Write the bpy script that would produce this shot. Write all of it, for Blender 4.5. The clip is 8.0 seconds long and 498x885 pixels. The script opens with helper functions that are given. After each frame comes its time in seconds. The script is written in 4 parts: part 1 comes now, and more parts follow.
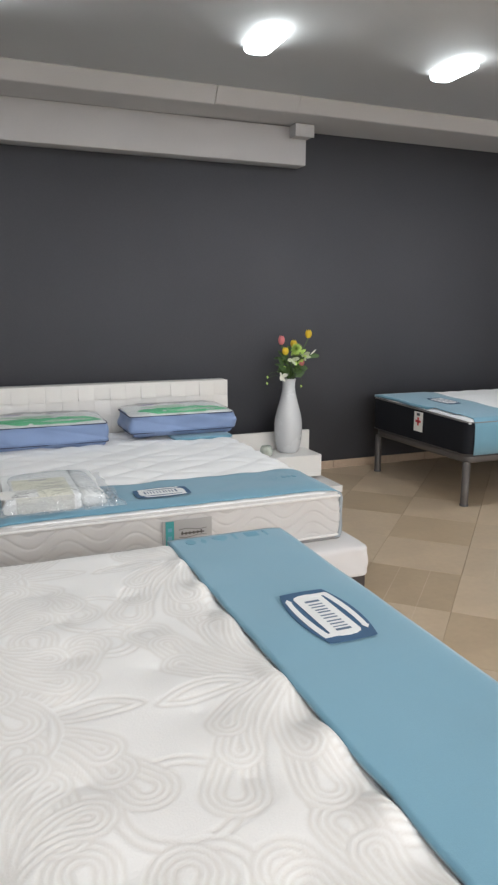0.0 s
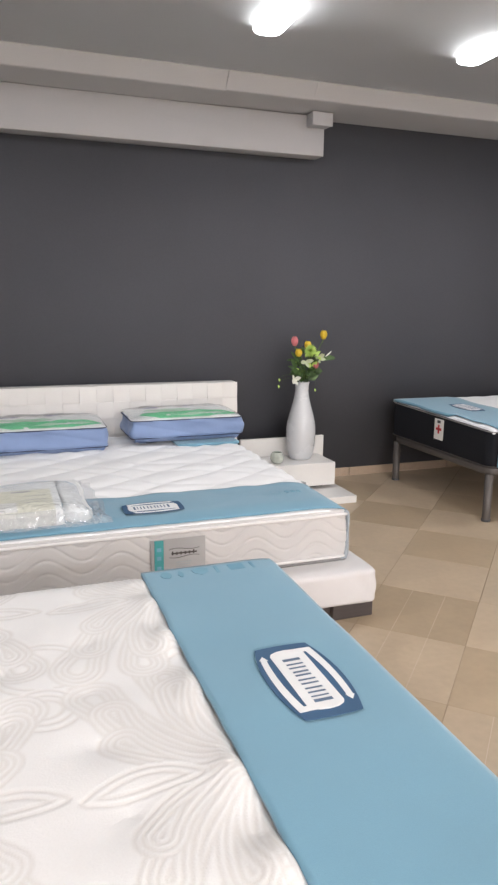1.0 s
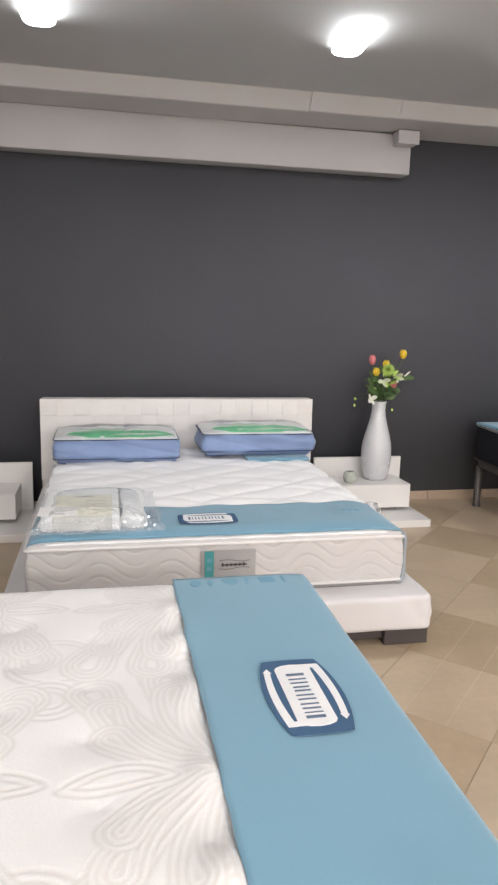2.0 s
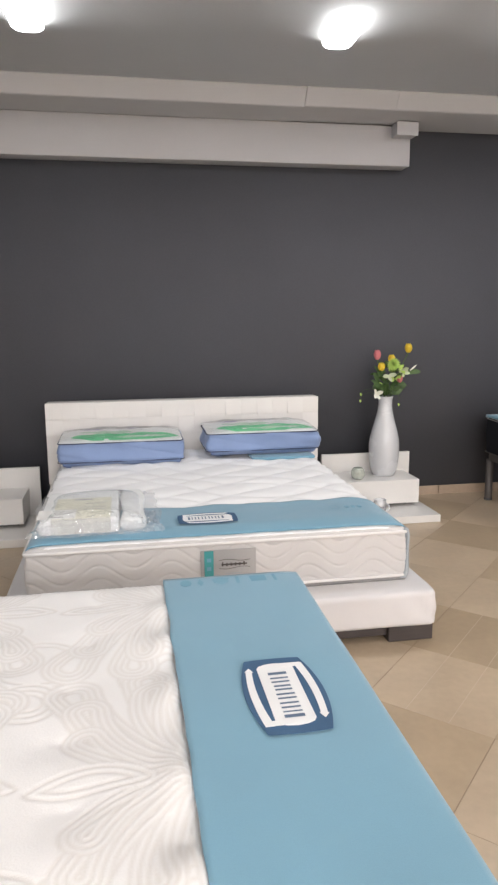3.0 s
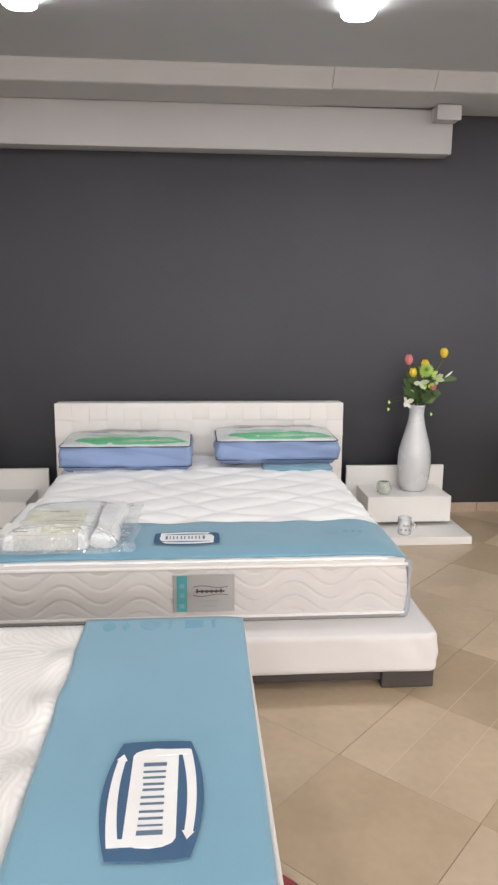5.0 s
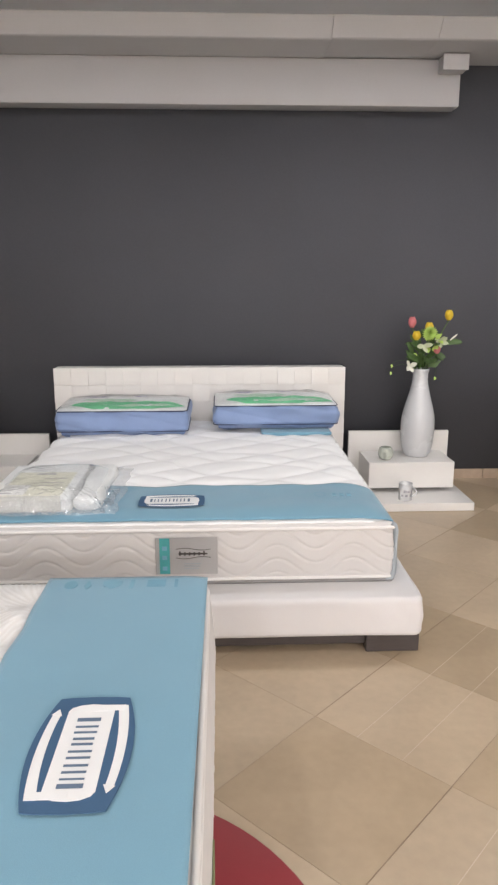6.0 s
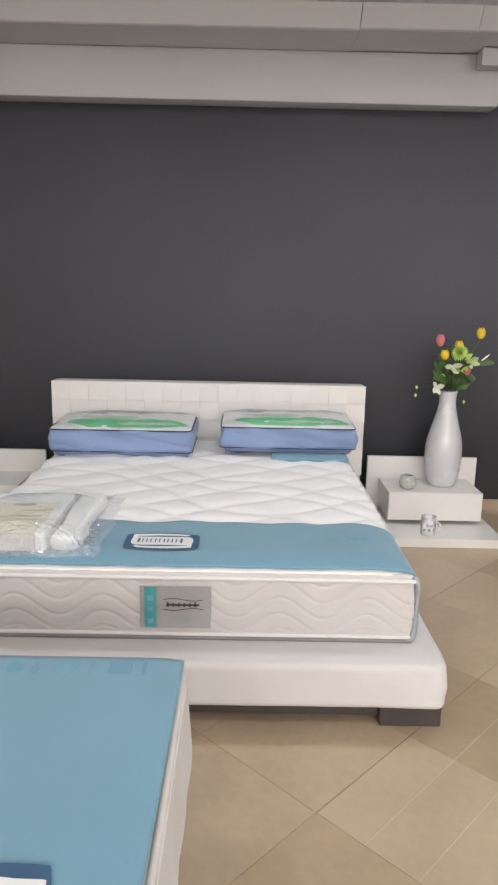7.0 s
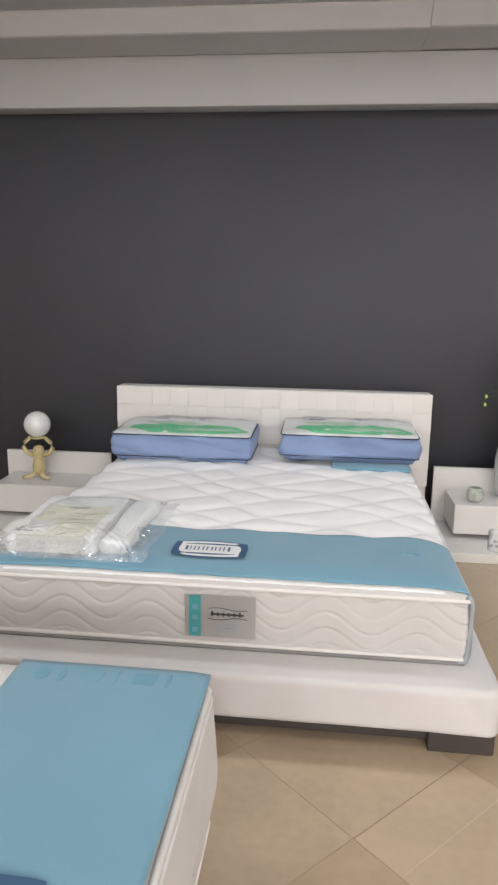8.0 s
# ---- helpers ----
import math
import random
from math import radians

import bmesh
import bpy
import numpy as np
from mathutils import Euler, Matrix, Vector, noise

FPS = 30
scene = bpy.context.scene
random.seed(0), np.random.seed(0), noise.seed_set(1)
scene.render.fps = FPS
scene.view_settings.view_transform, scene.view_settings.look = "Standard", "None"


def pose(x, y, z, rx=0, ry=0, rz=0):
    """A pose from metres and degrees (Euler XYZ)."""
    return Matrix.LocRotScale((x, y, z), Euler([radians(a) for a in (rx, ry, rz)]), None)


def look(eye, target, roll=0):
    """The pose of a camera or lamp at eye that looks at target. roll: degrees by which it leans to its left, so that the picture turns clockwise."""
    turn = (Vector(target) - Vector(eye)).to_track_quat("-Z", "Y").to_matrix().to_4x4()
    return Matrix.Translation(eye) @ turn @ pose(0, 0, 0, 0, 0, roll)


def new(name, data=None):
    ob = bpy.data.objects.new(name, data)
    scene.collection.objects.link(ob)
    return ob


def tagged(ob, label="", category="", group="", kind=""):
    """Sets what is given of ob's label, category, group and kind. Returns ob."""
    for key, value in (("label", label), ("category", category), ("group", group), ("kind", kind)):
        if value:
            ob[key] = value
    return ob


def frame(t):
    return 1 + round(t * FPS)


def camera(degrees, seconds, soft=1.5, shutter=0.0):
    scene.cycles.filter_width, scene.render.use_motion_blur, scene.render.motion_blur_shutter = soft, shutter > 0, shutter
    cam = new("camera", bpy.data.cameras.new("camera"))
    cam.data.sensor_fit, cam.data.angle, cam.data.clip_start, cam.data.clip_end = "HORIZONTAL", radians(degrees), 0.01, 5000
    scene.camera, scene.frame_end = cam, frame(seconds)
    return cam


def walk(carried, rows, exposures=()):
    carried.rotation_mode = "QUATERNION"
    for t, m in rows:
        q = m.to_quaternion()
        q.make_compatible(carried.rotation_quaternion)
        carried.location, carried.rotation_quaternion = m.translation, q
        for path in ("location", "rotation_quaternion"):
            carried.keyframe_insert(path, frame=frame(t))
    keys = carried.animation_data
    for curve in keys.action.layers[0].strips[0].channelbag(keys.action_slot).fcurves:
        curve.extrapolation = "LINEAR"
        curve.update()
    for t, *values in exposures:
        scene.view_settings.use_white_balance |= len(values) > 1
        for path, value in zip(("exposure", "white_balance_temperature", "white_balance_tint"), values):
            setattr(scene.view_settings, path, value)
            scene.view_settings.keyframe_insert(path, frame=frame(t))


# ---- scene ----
cam = camera(39.6, 8.0, soft=2.4)
PATH = [
    (0, (-0.859, -2.859, 1.367), (-0.113, -1.045, 0.973), 0.2),
    (0.5, (-0.732, -2.677, 1.376), (-0.008, -0.848, 1.017), 0.9),
    (1, (-0.649, -2.659, 1.395), (0.024, -0.821, 0.986), 0.7),
    (1.5, (-0.541, -2.727, 1.392), (-0.085, -0.815, 1.026), 3.3),
    (3, (-0.374, -2.729, 1.376), (-0.033, -0.792, 1.014), -0.4),
    (3.5, (-0.29, -2.561, 1.373), (0.049, -0.635, 0.956), 0.8),
    (4, (-0.224, -2.469, 1.38), (0.156, -0.55, 0.963), 0.5),
    (4.5, (-0.113, -2.48, 1.406), (0.115, -0.526, 1.044), 1.3),
    (6, (0.149, -2.451, 1.357), (0.228, -0.506, 0.899), 0.0),
    (6.5, (0.196, -2.28, 1.348), (0.211, -0.345, 0.841), 1.0),
    (7, (0.223, -2.105, 1.378), (0.242, -0.154, 0.937), 1.2),
    (7.5, (0.247, -2.045, 1.379), (0.264, -0.1, 0.914), 0.5),
    (8, (0.315, -2.063, 1.385), (0.111, -0.121, 0.954), 0.9),
]
walk(cam, [(t, look(eye, target, roll)) for t, eye, target, roll in PATH],
     [(0.0, 0.04, 5930, 3), (0.4, 0.23, 6090, 6), (0.9, 0.32, 6100, 8), (2.5, 0.30, 6190, 8), (4.5, 0.36, 6180, 6), (6.0, 0.30, 6210, 8), (8.0, 0.22, 6180, 6)])

# ---- light ----
world = bpy.data.worlds.new("world")
scene.world = world
world.use_nodes = True
world.node_tree.nodes["Background"].inputs[0].default_value = (0.8, 0.88, 1.0, 1)
world.node_tree.nodes["Background"].inputs[1].default_value = 0.02

CEIL = 2.735
# three panels over the beds; outer two and all rear rows are added unseen fill
PANELS_AND_FILL = [(-0.77, 0.80, 3.5), (0.722, 0.78, 4.5), (1.935, 0.78, 7.5), (-2.3, 0.80, 2), (3.3, 0.76, 9)]
PANELS_AND_FILL += [(px, py, watts) for py, watts in ((-1.35, 3.2), (-3.5, 0.6), (-5.1, 20), (-7.2, 56), (-9.2, 72)) for px in (-2.3, -0.8, 0.75, 2.3, 3.9)]
for px, py, watts in PANELS_AND_FILL:
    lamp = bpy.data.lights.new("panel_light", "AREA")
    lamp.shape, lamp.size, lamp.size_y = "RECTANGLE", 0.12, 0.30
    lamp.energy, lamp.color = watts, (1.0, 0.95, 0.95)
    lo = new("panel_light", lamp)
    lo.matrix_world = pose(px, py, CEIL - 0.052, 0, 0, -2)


# ---- materials ----
def nodes_of(name):
    m = bpy.data.materials.new(name)
    m.use_nodes = True
    nt = m.node_tree
    return m, nt, nt.nodes["Principled BSDF"]


def mapped(nt, scale, stretch=(1, 1, 1), kind="ShaderNodeTexNoise", detail=4.0):
    tc, mp = nt.nodes.new("ShaderNodeTexCoord"), nt.nodes.new("ShaderNodeMapping")
    mp.inputs["Scale"].default_value = stretch
    nt.links.new(tc.outputs["Object"], mp.inputs["Vector"])
    tx = nt.nodes.new(kind)
    tx.inputs["Scale"].default_value = scale
    if "Detail" in tx.inputs:
        tx.inputs["Detail"].default_value = detail
    nt.links.new(mp.outputs["Vector"], tx.inputs["Vector"])
    return tx


def surface(name, col, rough=0.6, var=0.12, big=3.0, fine=60.0, bump=0.15, dist=0.002, metal=0.0, sheen=0.0,
            per_object=0.0, coat=0.0, stretch=(1, 1, 1), spec=0.5):
    """A plain surface with broad blotches, fine grain and relief."""
    m, nt, b = nodes_of(name)
    L = nt.links.new
    n1, n2 = mapped(nt, big, stretch), mapped(nt, fine, stretch)
    mix = nt.nodes.new("ShaderNodeMath"); mix.operation = "MULTIPLY_ADD"
    L(n2.outputs["Fac"], mix.inputs[0]); mix.inputs[1].default_value = 0.5
    L(n1.outputs["Fac"], mix.inputs[2])
    src = mix.outputs[0]
    if per_object:
        oi = nt.nodes.new("ShaderNodeObjectInfo")
        ad = nt.nodes.new("ShaderNodeMath"); ad.operation = "MULTIPLY_ADD"
        L(oi.outputs["Random"], ad.inputs[0]); ad.inputs[1].default_value = per_object
        L(src, ad.inputs[2]); src = ad.outputs[0]
    ramp = nt.nodes.new("ShaderNodeMapRange")
    ramp.inputs["From Min"].default_value, ramp.inputs["From Max"].default_value = 0.4, 1.1 + per_object
    ramp.inputs["To Min"].default_value, ramp.inputs["To Max"].default_value = 1 - var, 1 + var
    L(src, ramp.inputs["Value"])
    cm = nt.nodes.new("ShaderNodeVectorMath"); cm.operation = "SCALE"
    cm.inputs[0].default_value = col
    L(ramp.outputs[0], cm.inputs["Scale"])
    L(cm.outputs[0], b.inputs["Base Color"])
    rr = nt.nodes.new("ShaderNodeMapRange")
    rr.inputs["To Min"].default_value, rr.inputs["To Max"].default_value = max(0.02, rough - 0.1), min(1, rough + 0.1)
    L(n1.outputs["Fac"], rr.inputs["Value"]); L(rr.outputs[0], b.inputs["Roughness"])
    bp = nt.nodes.new("ShaderNodeBump")
    bp.inputs["Strength"].default_value, bp.inputs["Distance"].default_value = bump, dist
    L(n2.outputs["Fac"], bp.inputs["Height"]); L(bp.outputs[0], b.inputs["Normal"])
    b.inputs["Metallic"].default_value = metal
    b.inputs["Sheen Weight"].default_value = sheen
    b.inputs["Coat Weight"].default_value = coat
    b.inputs["Specular IOR Level"].default_value = spec
    return m


def film_material(name, tint=(1, 1, 1), cover=0.12, rough=0.08, gloss=0.10, relief=0.5, size=22.0):
    """Thin clear plastic: see-through, a little milky, with a glossy crinkled face."""
    m, nt, b = nodes_of(name)
    L = nt.links.new
    b.inputs["Base Color"].default_value = (*tint, 1)
    b.inputs["Roughness"].default_value = 0.5
    b.inputs["Alpha"].default_value = cover
    tx = mapped(nt, size)
    bp = nt.nodes.new("ShaderNodeBump")
    bp.inputs["Strength"].default_value, bp.inputs["Distance"].default_value = relief, 0.01
    L(tx.outputs["Fac"], bp.inputs["Height"]); L(bp.outputs[0], b.inputs["Normal"])
    gl = nt.nodes.new("ShaderNodeBsdfGlossy")
    gl.inputs["Roughness"].default_value = rough
    L(bp.outputs[0], gl.inputs["Normal"])
    fr = nt.nodes.new("ShaderNodeFresnel")
    fr.inputs["IOR"].default_value = 1.18
    L(bp.outputs[0], fr.inputs["Normal"])
    ad = nt.nodes.new("ShaderNodeMath"); ad.operation = "ADD"; ad.use_clamp = True
    L(fr.outputs[0], ad.inputs[0]); ad.inputs[1].default_value = gloss
    mx = nt.nodes.new("ShaderNodeMixShader")
    L(ad.outputs[0], mx.inputs[0]); L(b.outputs[0], mx.inputs[1]); L(gl.outputs[0], mx.inputs[2])
    L(mx.outputs[0], nt.nodes["Material Output"].inputs["Surface"])
    return m


def glow_material(name, strength):
    m, nt, b = nodes_of(name)
    b.inputs["Emission Color"].default_value = (1, 0.98, 0.96, 1)
    b.inputs["Emission Strength"].default_value = strength
    return m


M = dict(
    wall=surface("dark_grey_paint", (0.086, 0.0875, 0.099), 0.85, 0.10, 1.2, 90, 0.12, 0.001, spec=0.2),
    plain_wall=surface("bounce_wall_paint", (0.80, 0.785, 0.77), 0.8, 0.06, 1.0, 80, 0.1, 0.001),
    ceiling=surface("ceiling_paint", (0.90, 0.89, 0.885), 0.8, 0.05, 0.8, 120, 0.08, 0.001),
    # ceiling paint again, darkened to hold back the light falling on the soffit
    soffit=surface("darkened_ceiling_paint", (0.50, 0.495, 0.505), 0.8, 0.05, 0.8, 120, 0.08, 0.001),
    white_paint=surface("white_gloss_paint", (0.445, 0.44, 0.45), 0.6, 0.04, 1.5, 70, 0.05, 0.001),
    tile=surface("beige_stone_tile", (0.47, 0.372, 0.260), 0.36, 0.20, 4.0, 30, 0.08, 0.001, per_object=0.35),
    tile_dark=surface("brown_stone_tile", (0.405, 0.313, 0.208), 0.36, 0.16, 5.0, 30, 0.08, 0.001, per_object=0.25),
    score=surface("pale_score_line", (0.56, 0.465, 0.365), 0.9, 0.15, 6, 90, 0.3, 0.001),
    grout=surface("tile_grout", (0.38, 0.295, 0.205), 0.9, 0.15, 6, 90, 0.3, 0.001),
    skirting=surface("beige_skirting_tile", (0.42, 0.32, 0.235), 0.45, 0.12, 5, 40, 0.08, 0.001),
    lacquer=surface("white_lacquer", (0.74, 0.72, 0.69), 0.32, 0.03, 2, 50, 0.03, 0.001),
    leather=surface("white_leatherette", (0.76, 0.735, 0.70), 0.45, 0.05, 3, 220, 0.25, 0.001),
    cover=surface("white_stretch_cover", (0.62, 0.60, 0.595), 0.75, 0.05, 3, 300, 0.2, 0.001, sheen=0.2),
    ticking=surface("white_quilted_fabric", (0.88, 0.875, 0.87), 0.85, 0.04, 4, 350, 0.25, 0.001, sheen=0.2),
    # ivory lowered well below the tops, so upright sides look more shaded
    side=surface("shaded_ivory_fabric", (0.57, 0.55, 0.535), 0.8, 0.05, 4, 350, 0.25, 0.001, sheen=0.2),
    knit=surface("cream_knit_fabric", (0.74, 0.73, 0.72), 0.9, 0.05, 4, 260, 0.4, 0.0015, sheen=0.2),
    blue=surface("teal_blue_cloth", (0.160, 0.325, 0.43), 0.85, 0.09, 2.2, 500, 0.3, 0.001, sheen=0.3),
    navy=surface("navy_woven_patch", (0.045, 0.105, 0.20), 0.75, 0.1, 8, 500, 0.3, 0.0006),
    patch_white=surface("white_embroidery", (0.78, 0.78, 0.78), 0.75, 0.05, 8, 500, 0.4, 0.0006),
    stroke_blue=surface("slate_blue_thread", (0.12, 0.17, 0.25), 0.75, 0.1, 8, 500, 0.3, 0.0006),
    piping=surface("grey_piping", (0.34, 0.375, 0.40), 0.7, 0.1, 10, 300, 0.3, 0.001),
    light_tape=surface("white_tape", (0.74, 0.72, 0.70), 0.8, 0.05, 10, 300, 0.3, 0.001),
    tag=surface("silver_grey_tag", (0.40, 0.395, 0.39), 0.42, 0.08, 4, 200, 0.1, 0.0005, metal=0.25),
    teal=surface("teal_print", (0.06, 0.30, 0.30), 0.6, 0.08, 8, 200, 0.1, 0.0005),
    ink=surface("dark_grey_ink", (0.07, 0.07, 0.075), 0.6, 0.1, 10, 200, 0.05, 0.0005),
    dark_wood=surface("dark_wenge_wood", (0.058, 0.047, 0.044), 0.5, 0.25, 6, 60, 0.2, 0.001, stretch=(1, 8, 8)),
    charcoal=surface("charcoal_fabric", (0.014, 0.015, 0.019), 0.9, 0.15, 5, 350, 0.3, 0.001, spec=0.2),
    metal=surface("grey_painted_metal", (0.105, 0.093, 0.086), 0.45, 0.1, 5, 120, 0.08, 0.0005, metal=0.3),
    box_grey=surface("grey_base_fabric", (0.23, 0.22, 0.215), 0.85, 0.1, 5, 350, 0.3, 0.001),
    periwinkle=surface("periwinkle_nonwoven", (0.22, 0.30, 0.495), 0.7, 0.10, 5, 260, 0.35, 0.001, sheen=0.2),
    binding=surface("navy_binding", (0.02, 0.028, 0.07), 0.6, 0.1, 10, 200, 0.1, 0.0005),
    pillow_white=surface("white_pillow_print", (0.70, 0.72, 0.71), 0.7, 0.08, 7, 120, 0.2, 0.001),
    insert=surface("grey_white_insert", (0.80, 0.81, 0.80), 0.6, 0.14, 9, 120, 0.2, 0.001),
    green=surface("green_leaf_print", (0.13, 0.60, 0.28), 0.6, 0.25, 9, 60, 0.1, 0.001),
    pale_green=surface("pale_green_leaf_print", (0.45, 0.66, 0.49), 0.6, 0.2, 9, 60, 0.1, 0.001),
    lilac=surface("lilac_print", (0.28, 0.25, 0.45), 0.6, 0.2, 9, 60, 0.1, 0.001),
    film=film_material("clear_plastic_film", (1, 1, 1), 0.10, 0.08, 0.02, 0.5, 18.0),
    film3=film_material("crumpled_bag_film", (0.97, 0.98, 0.99), 0.10, 0.05, 0.22, 0.15, 40.0),
    film2=film_material("clear_bag_film", (0.97, 0.98, 0.99), 0.20, 0.08, 0.06, 0.30, 30.0),
    tumbler=film_material("thin_clear_glass", (1.0, 1.0, 1.0), 0.45, 0.06, 0.0, 0.05, 10.0),
    cream=surface("cream_packed_cloth", (0.50, 0.50, 0.45), 0.8, 0.06, 5, 200, 0.3, 0.001),
    card=surface("pale_yellow_card", (0.74, 0.72, 0.57), 0.6, 0.05, 5, 60, 0.05, 0.0005),
    paper=surface("white_paper", (0.78, 0.77, 0.74), 0.7, 0.04, 5, 60, 0.05, 0.0005),
    ceramic=surface("white_ceramic", (0.60, 0.61, 0.625), 0.27, 0.03, 4, 30, 0.05, 0.001, coat=0.3),
    cracked=surface("crackled_white_glass", (0.47, 0.50, 0.44), 0.15, 0.25, 25, 90, 0.6, 0.004, coat=0.6),
    gold=surface("cream_gold_glaze", (0.60, 0.50, 0.26), 0.25, 0.15, 8, 40, 0.1, 0.001, coat=0.5),
    globe=surface("white_opal_glass", (0.80, 0.80, 0.79), 0.2, 0.02, 4, 30, 0.02, 0.001, coat=0.4),
    stem=surface("green_stem", (0.085, 0.15, 0.04), 0.6, 0.2, 20, 80, 0.2, 0.001),
    leaf=surface("green_leaf", (0.065, 0.12, 0.032), 0.55, 0.3, 14, 60, 0.2, 0.001, per_object=0.3),
    lime=surface("lime_petal", (0.45, 0.62, 0.14), 0.6, 0.2, 30, 80, 0.2, 0.001),
    yellow=surface("yellow_petal", (0.72, 0.50, 0.03), 0.6, 0.15, 25, 80, 0.2, 0.001),
    pale_petal=surface("pale_green_petal", (0.50, 0.54, 0.36), 0.55, 0.15, 25, 80, 0.2, 0.001),
    pink=surface("coral_pink_petal", (0.60, 0.18, 0.19), 0.6, 0.15, 25, 80, 0.2, 0.001),
    white_petal=surface("white_petal", (0.76, 0.76, 0.66), 0.55, 0.08, 25, 80, 0.2, 0.001),
    red=surface("dark_red_rug", (0.30, 0.012, 0.022), 0.95, 0.12, 6, 400, 0.3, 0.001, sheen=0.2),
    mug_print=surface("blue_grey_print", (0.24, 0.23, 0.25), 0.5, 0.3, 60, 200, 0.05, 0.0005),
    print_green=surface("pale_green_print", (0.166, 0.331, 0.424), 0.8, 0.1, 20, 300, 0.1, 0.0005),
    print_blue=surface("pale_blue_print", (0.18, 0.35, 0.452), 0.8, 0.1, 20, 300, 0.1, 0.0005),
    print_sky=surface("sky_blue_print", (0.159, 0.328, 0.437), 0.8, 0.1, 20, 300, 0.1, 0.0005),
    print_pale=surface("faint_blue_print", (0.188, 0.357, 0.457), 0.8, 0.1, 20, 300, 0.1, 0.0005),
    olive=surface("olive_label", (0.20, 0.21, 0.10), 0.7, 0.1, 20, 300, 0.1, 0.0005),
    red_mark=surface("red_print", (0.62, 0.05, 0.06), 0.6, 0.05, 8, 80, 0.05, 0.0005),
    panel_frame=surface("white_lamp_frame", (0.75, 0.75, 0.75), 0.5, 0.03, 4, 60, 0.02, 0.0005),
    diffuser=glow_material("lit_diffuser", 8.5),
)
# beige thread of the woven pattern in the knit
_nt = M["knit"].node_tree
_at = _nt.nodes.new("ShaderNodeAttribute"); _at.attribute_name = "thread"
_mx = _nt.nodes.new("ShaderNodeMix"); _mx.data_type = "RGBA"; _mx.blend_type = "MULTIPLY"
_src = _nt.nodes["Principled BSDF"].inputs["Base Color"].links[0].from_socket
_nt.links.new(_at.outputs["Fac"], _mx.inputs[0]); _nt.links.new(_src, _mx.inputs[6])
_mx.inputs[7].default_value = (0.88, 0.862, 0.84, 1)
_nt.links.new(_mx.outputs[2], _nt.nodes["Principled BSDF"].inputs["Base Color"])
glass_m, _nt, _b = nodes_of("clear_glass")
_b.inputs["Transmission Weight"].default_value = 1.0
_b.inputs["Roughness"].default_value = 0.03
_b.inputs["IOR"].default_value = 1.45
M["glass"] = glass_m


# ---- mesh helpers ----
def link(name, bm, mat, parent=None, label="", smooth=True, m=None):
    me = bpy.data.meshes.new(name)
    bm.normal_update()
    bm.to_mesh(me)
    bm.free()
    return link_mesh(name, me, mat, parent, label, smooth, m)


def link_mesh(name, me, mat, parent=None, label="", smooth=True, m=None):
    if mat and not me.materials:
        me.materials.append(M[mat])
    if smooth:
        me.shade_smooth()
    ob = new(name, me)
    if parent:
        ob.parent = parent
    if m is not None:
        ob.matrix_basis = m
    if label:
        ob["label"] = label
    return ob


def part(name, bm, mat, parent, label="", smooth=False, m=None):
    return link(name, bm, mat, parent, label, smooth, m)


def thing(name, m=None):
    e = new(name)
    e.empty_display_size = 0.1
    if m is not None:
        e.matrix_basis = m
    return e


def box(x0, x1, y0, y1, z0, z1, bev=0.0, seg=2, bm=None):
    bm = bm or bmesh.new()
    tmp = bmesh.new()
    bmesh.ops.create_cube(tmp, size=1)
    for v in tmp.verts:
        v.co = Vector(((x0 + x1) / 2 + v.co.x * (x1 - x0), (y0 + y1) / 2 + v.co.y * (y1 - y0), (z0 + z1) / 2 + v.co.z * (z1 - z0)))
    if bev:
        bmesh.ops.bevel(tmp, geom=tmp.edges[:], offset=bev, segments=seg, affect="EDGES", profile=0.5)
    me = bpy.data.meshes.new("tmp")
    tmp.to_mesh(me); tmp.free()
    bm.from_mesh(me); bpy.data.meshes.remove(me)
    return bm


def lathe(profile, seg=40, bm=None, cx=0.0, cy=0.0, cap=True):
    bm = bm or bmesh.new()
    rings = []
    for r, z in profile:
        rings.append([bm.verts.new((cx + r * math.cos(2 * math.pi * i / seg), cy + r * math.sin(2 * math.pi * i / seg), z)) for i in range(seg)])
    for a, b in zip(rings, rings[1:]):
        for i in range(seg):
            bm.faces.new((a[i], a[(i + 1) % seg], b[(i + 1) % seg], b[i]))
    if cap:
        bm.faces.new(rings[0][::-1]); bm.faces.new(rings[-1])
    return bm


def tube(points, radius, seg=8, bm=None, taper=1.0):
    bm = bm or bmesh.new()
    pts = [Vector(p) for p in points]
    rings = []
    for i, p in enumerate(pts):
        d = (pts[min(i + 1, len(pts) - 1)] - pts[max(i - 1, 0)]).normalized()
        q = d.to_track_quat("Z", "Y")
        r = radius * (1 + (taper - 1) * i / max(1, len(pts) - 1))
        rings.append([bm.verts.new(p + q @ Vector((r * math.cos(2 * math.pi * k / seg), r * math.sin(2 * math.pi * k / seg), 0))) for k in range(seg)])
    for a, b in zip(rings, rings[1:]):
        for k in range(seg):
            bm.faces.new((a[k], a[(k + 1) % seg], b[(k + 1) % seg], b[k]))
    bm.faces.new(rings[0][::-1]); bm.faces.new(rings[-1])
    return bm


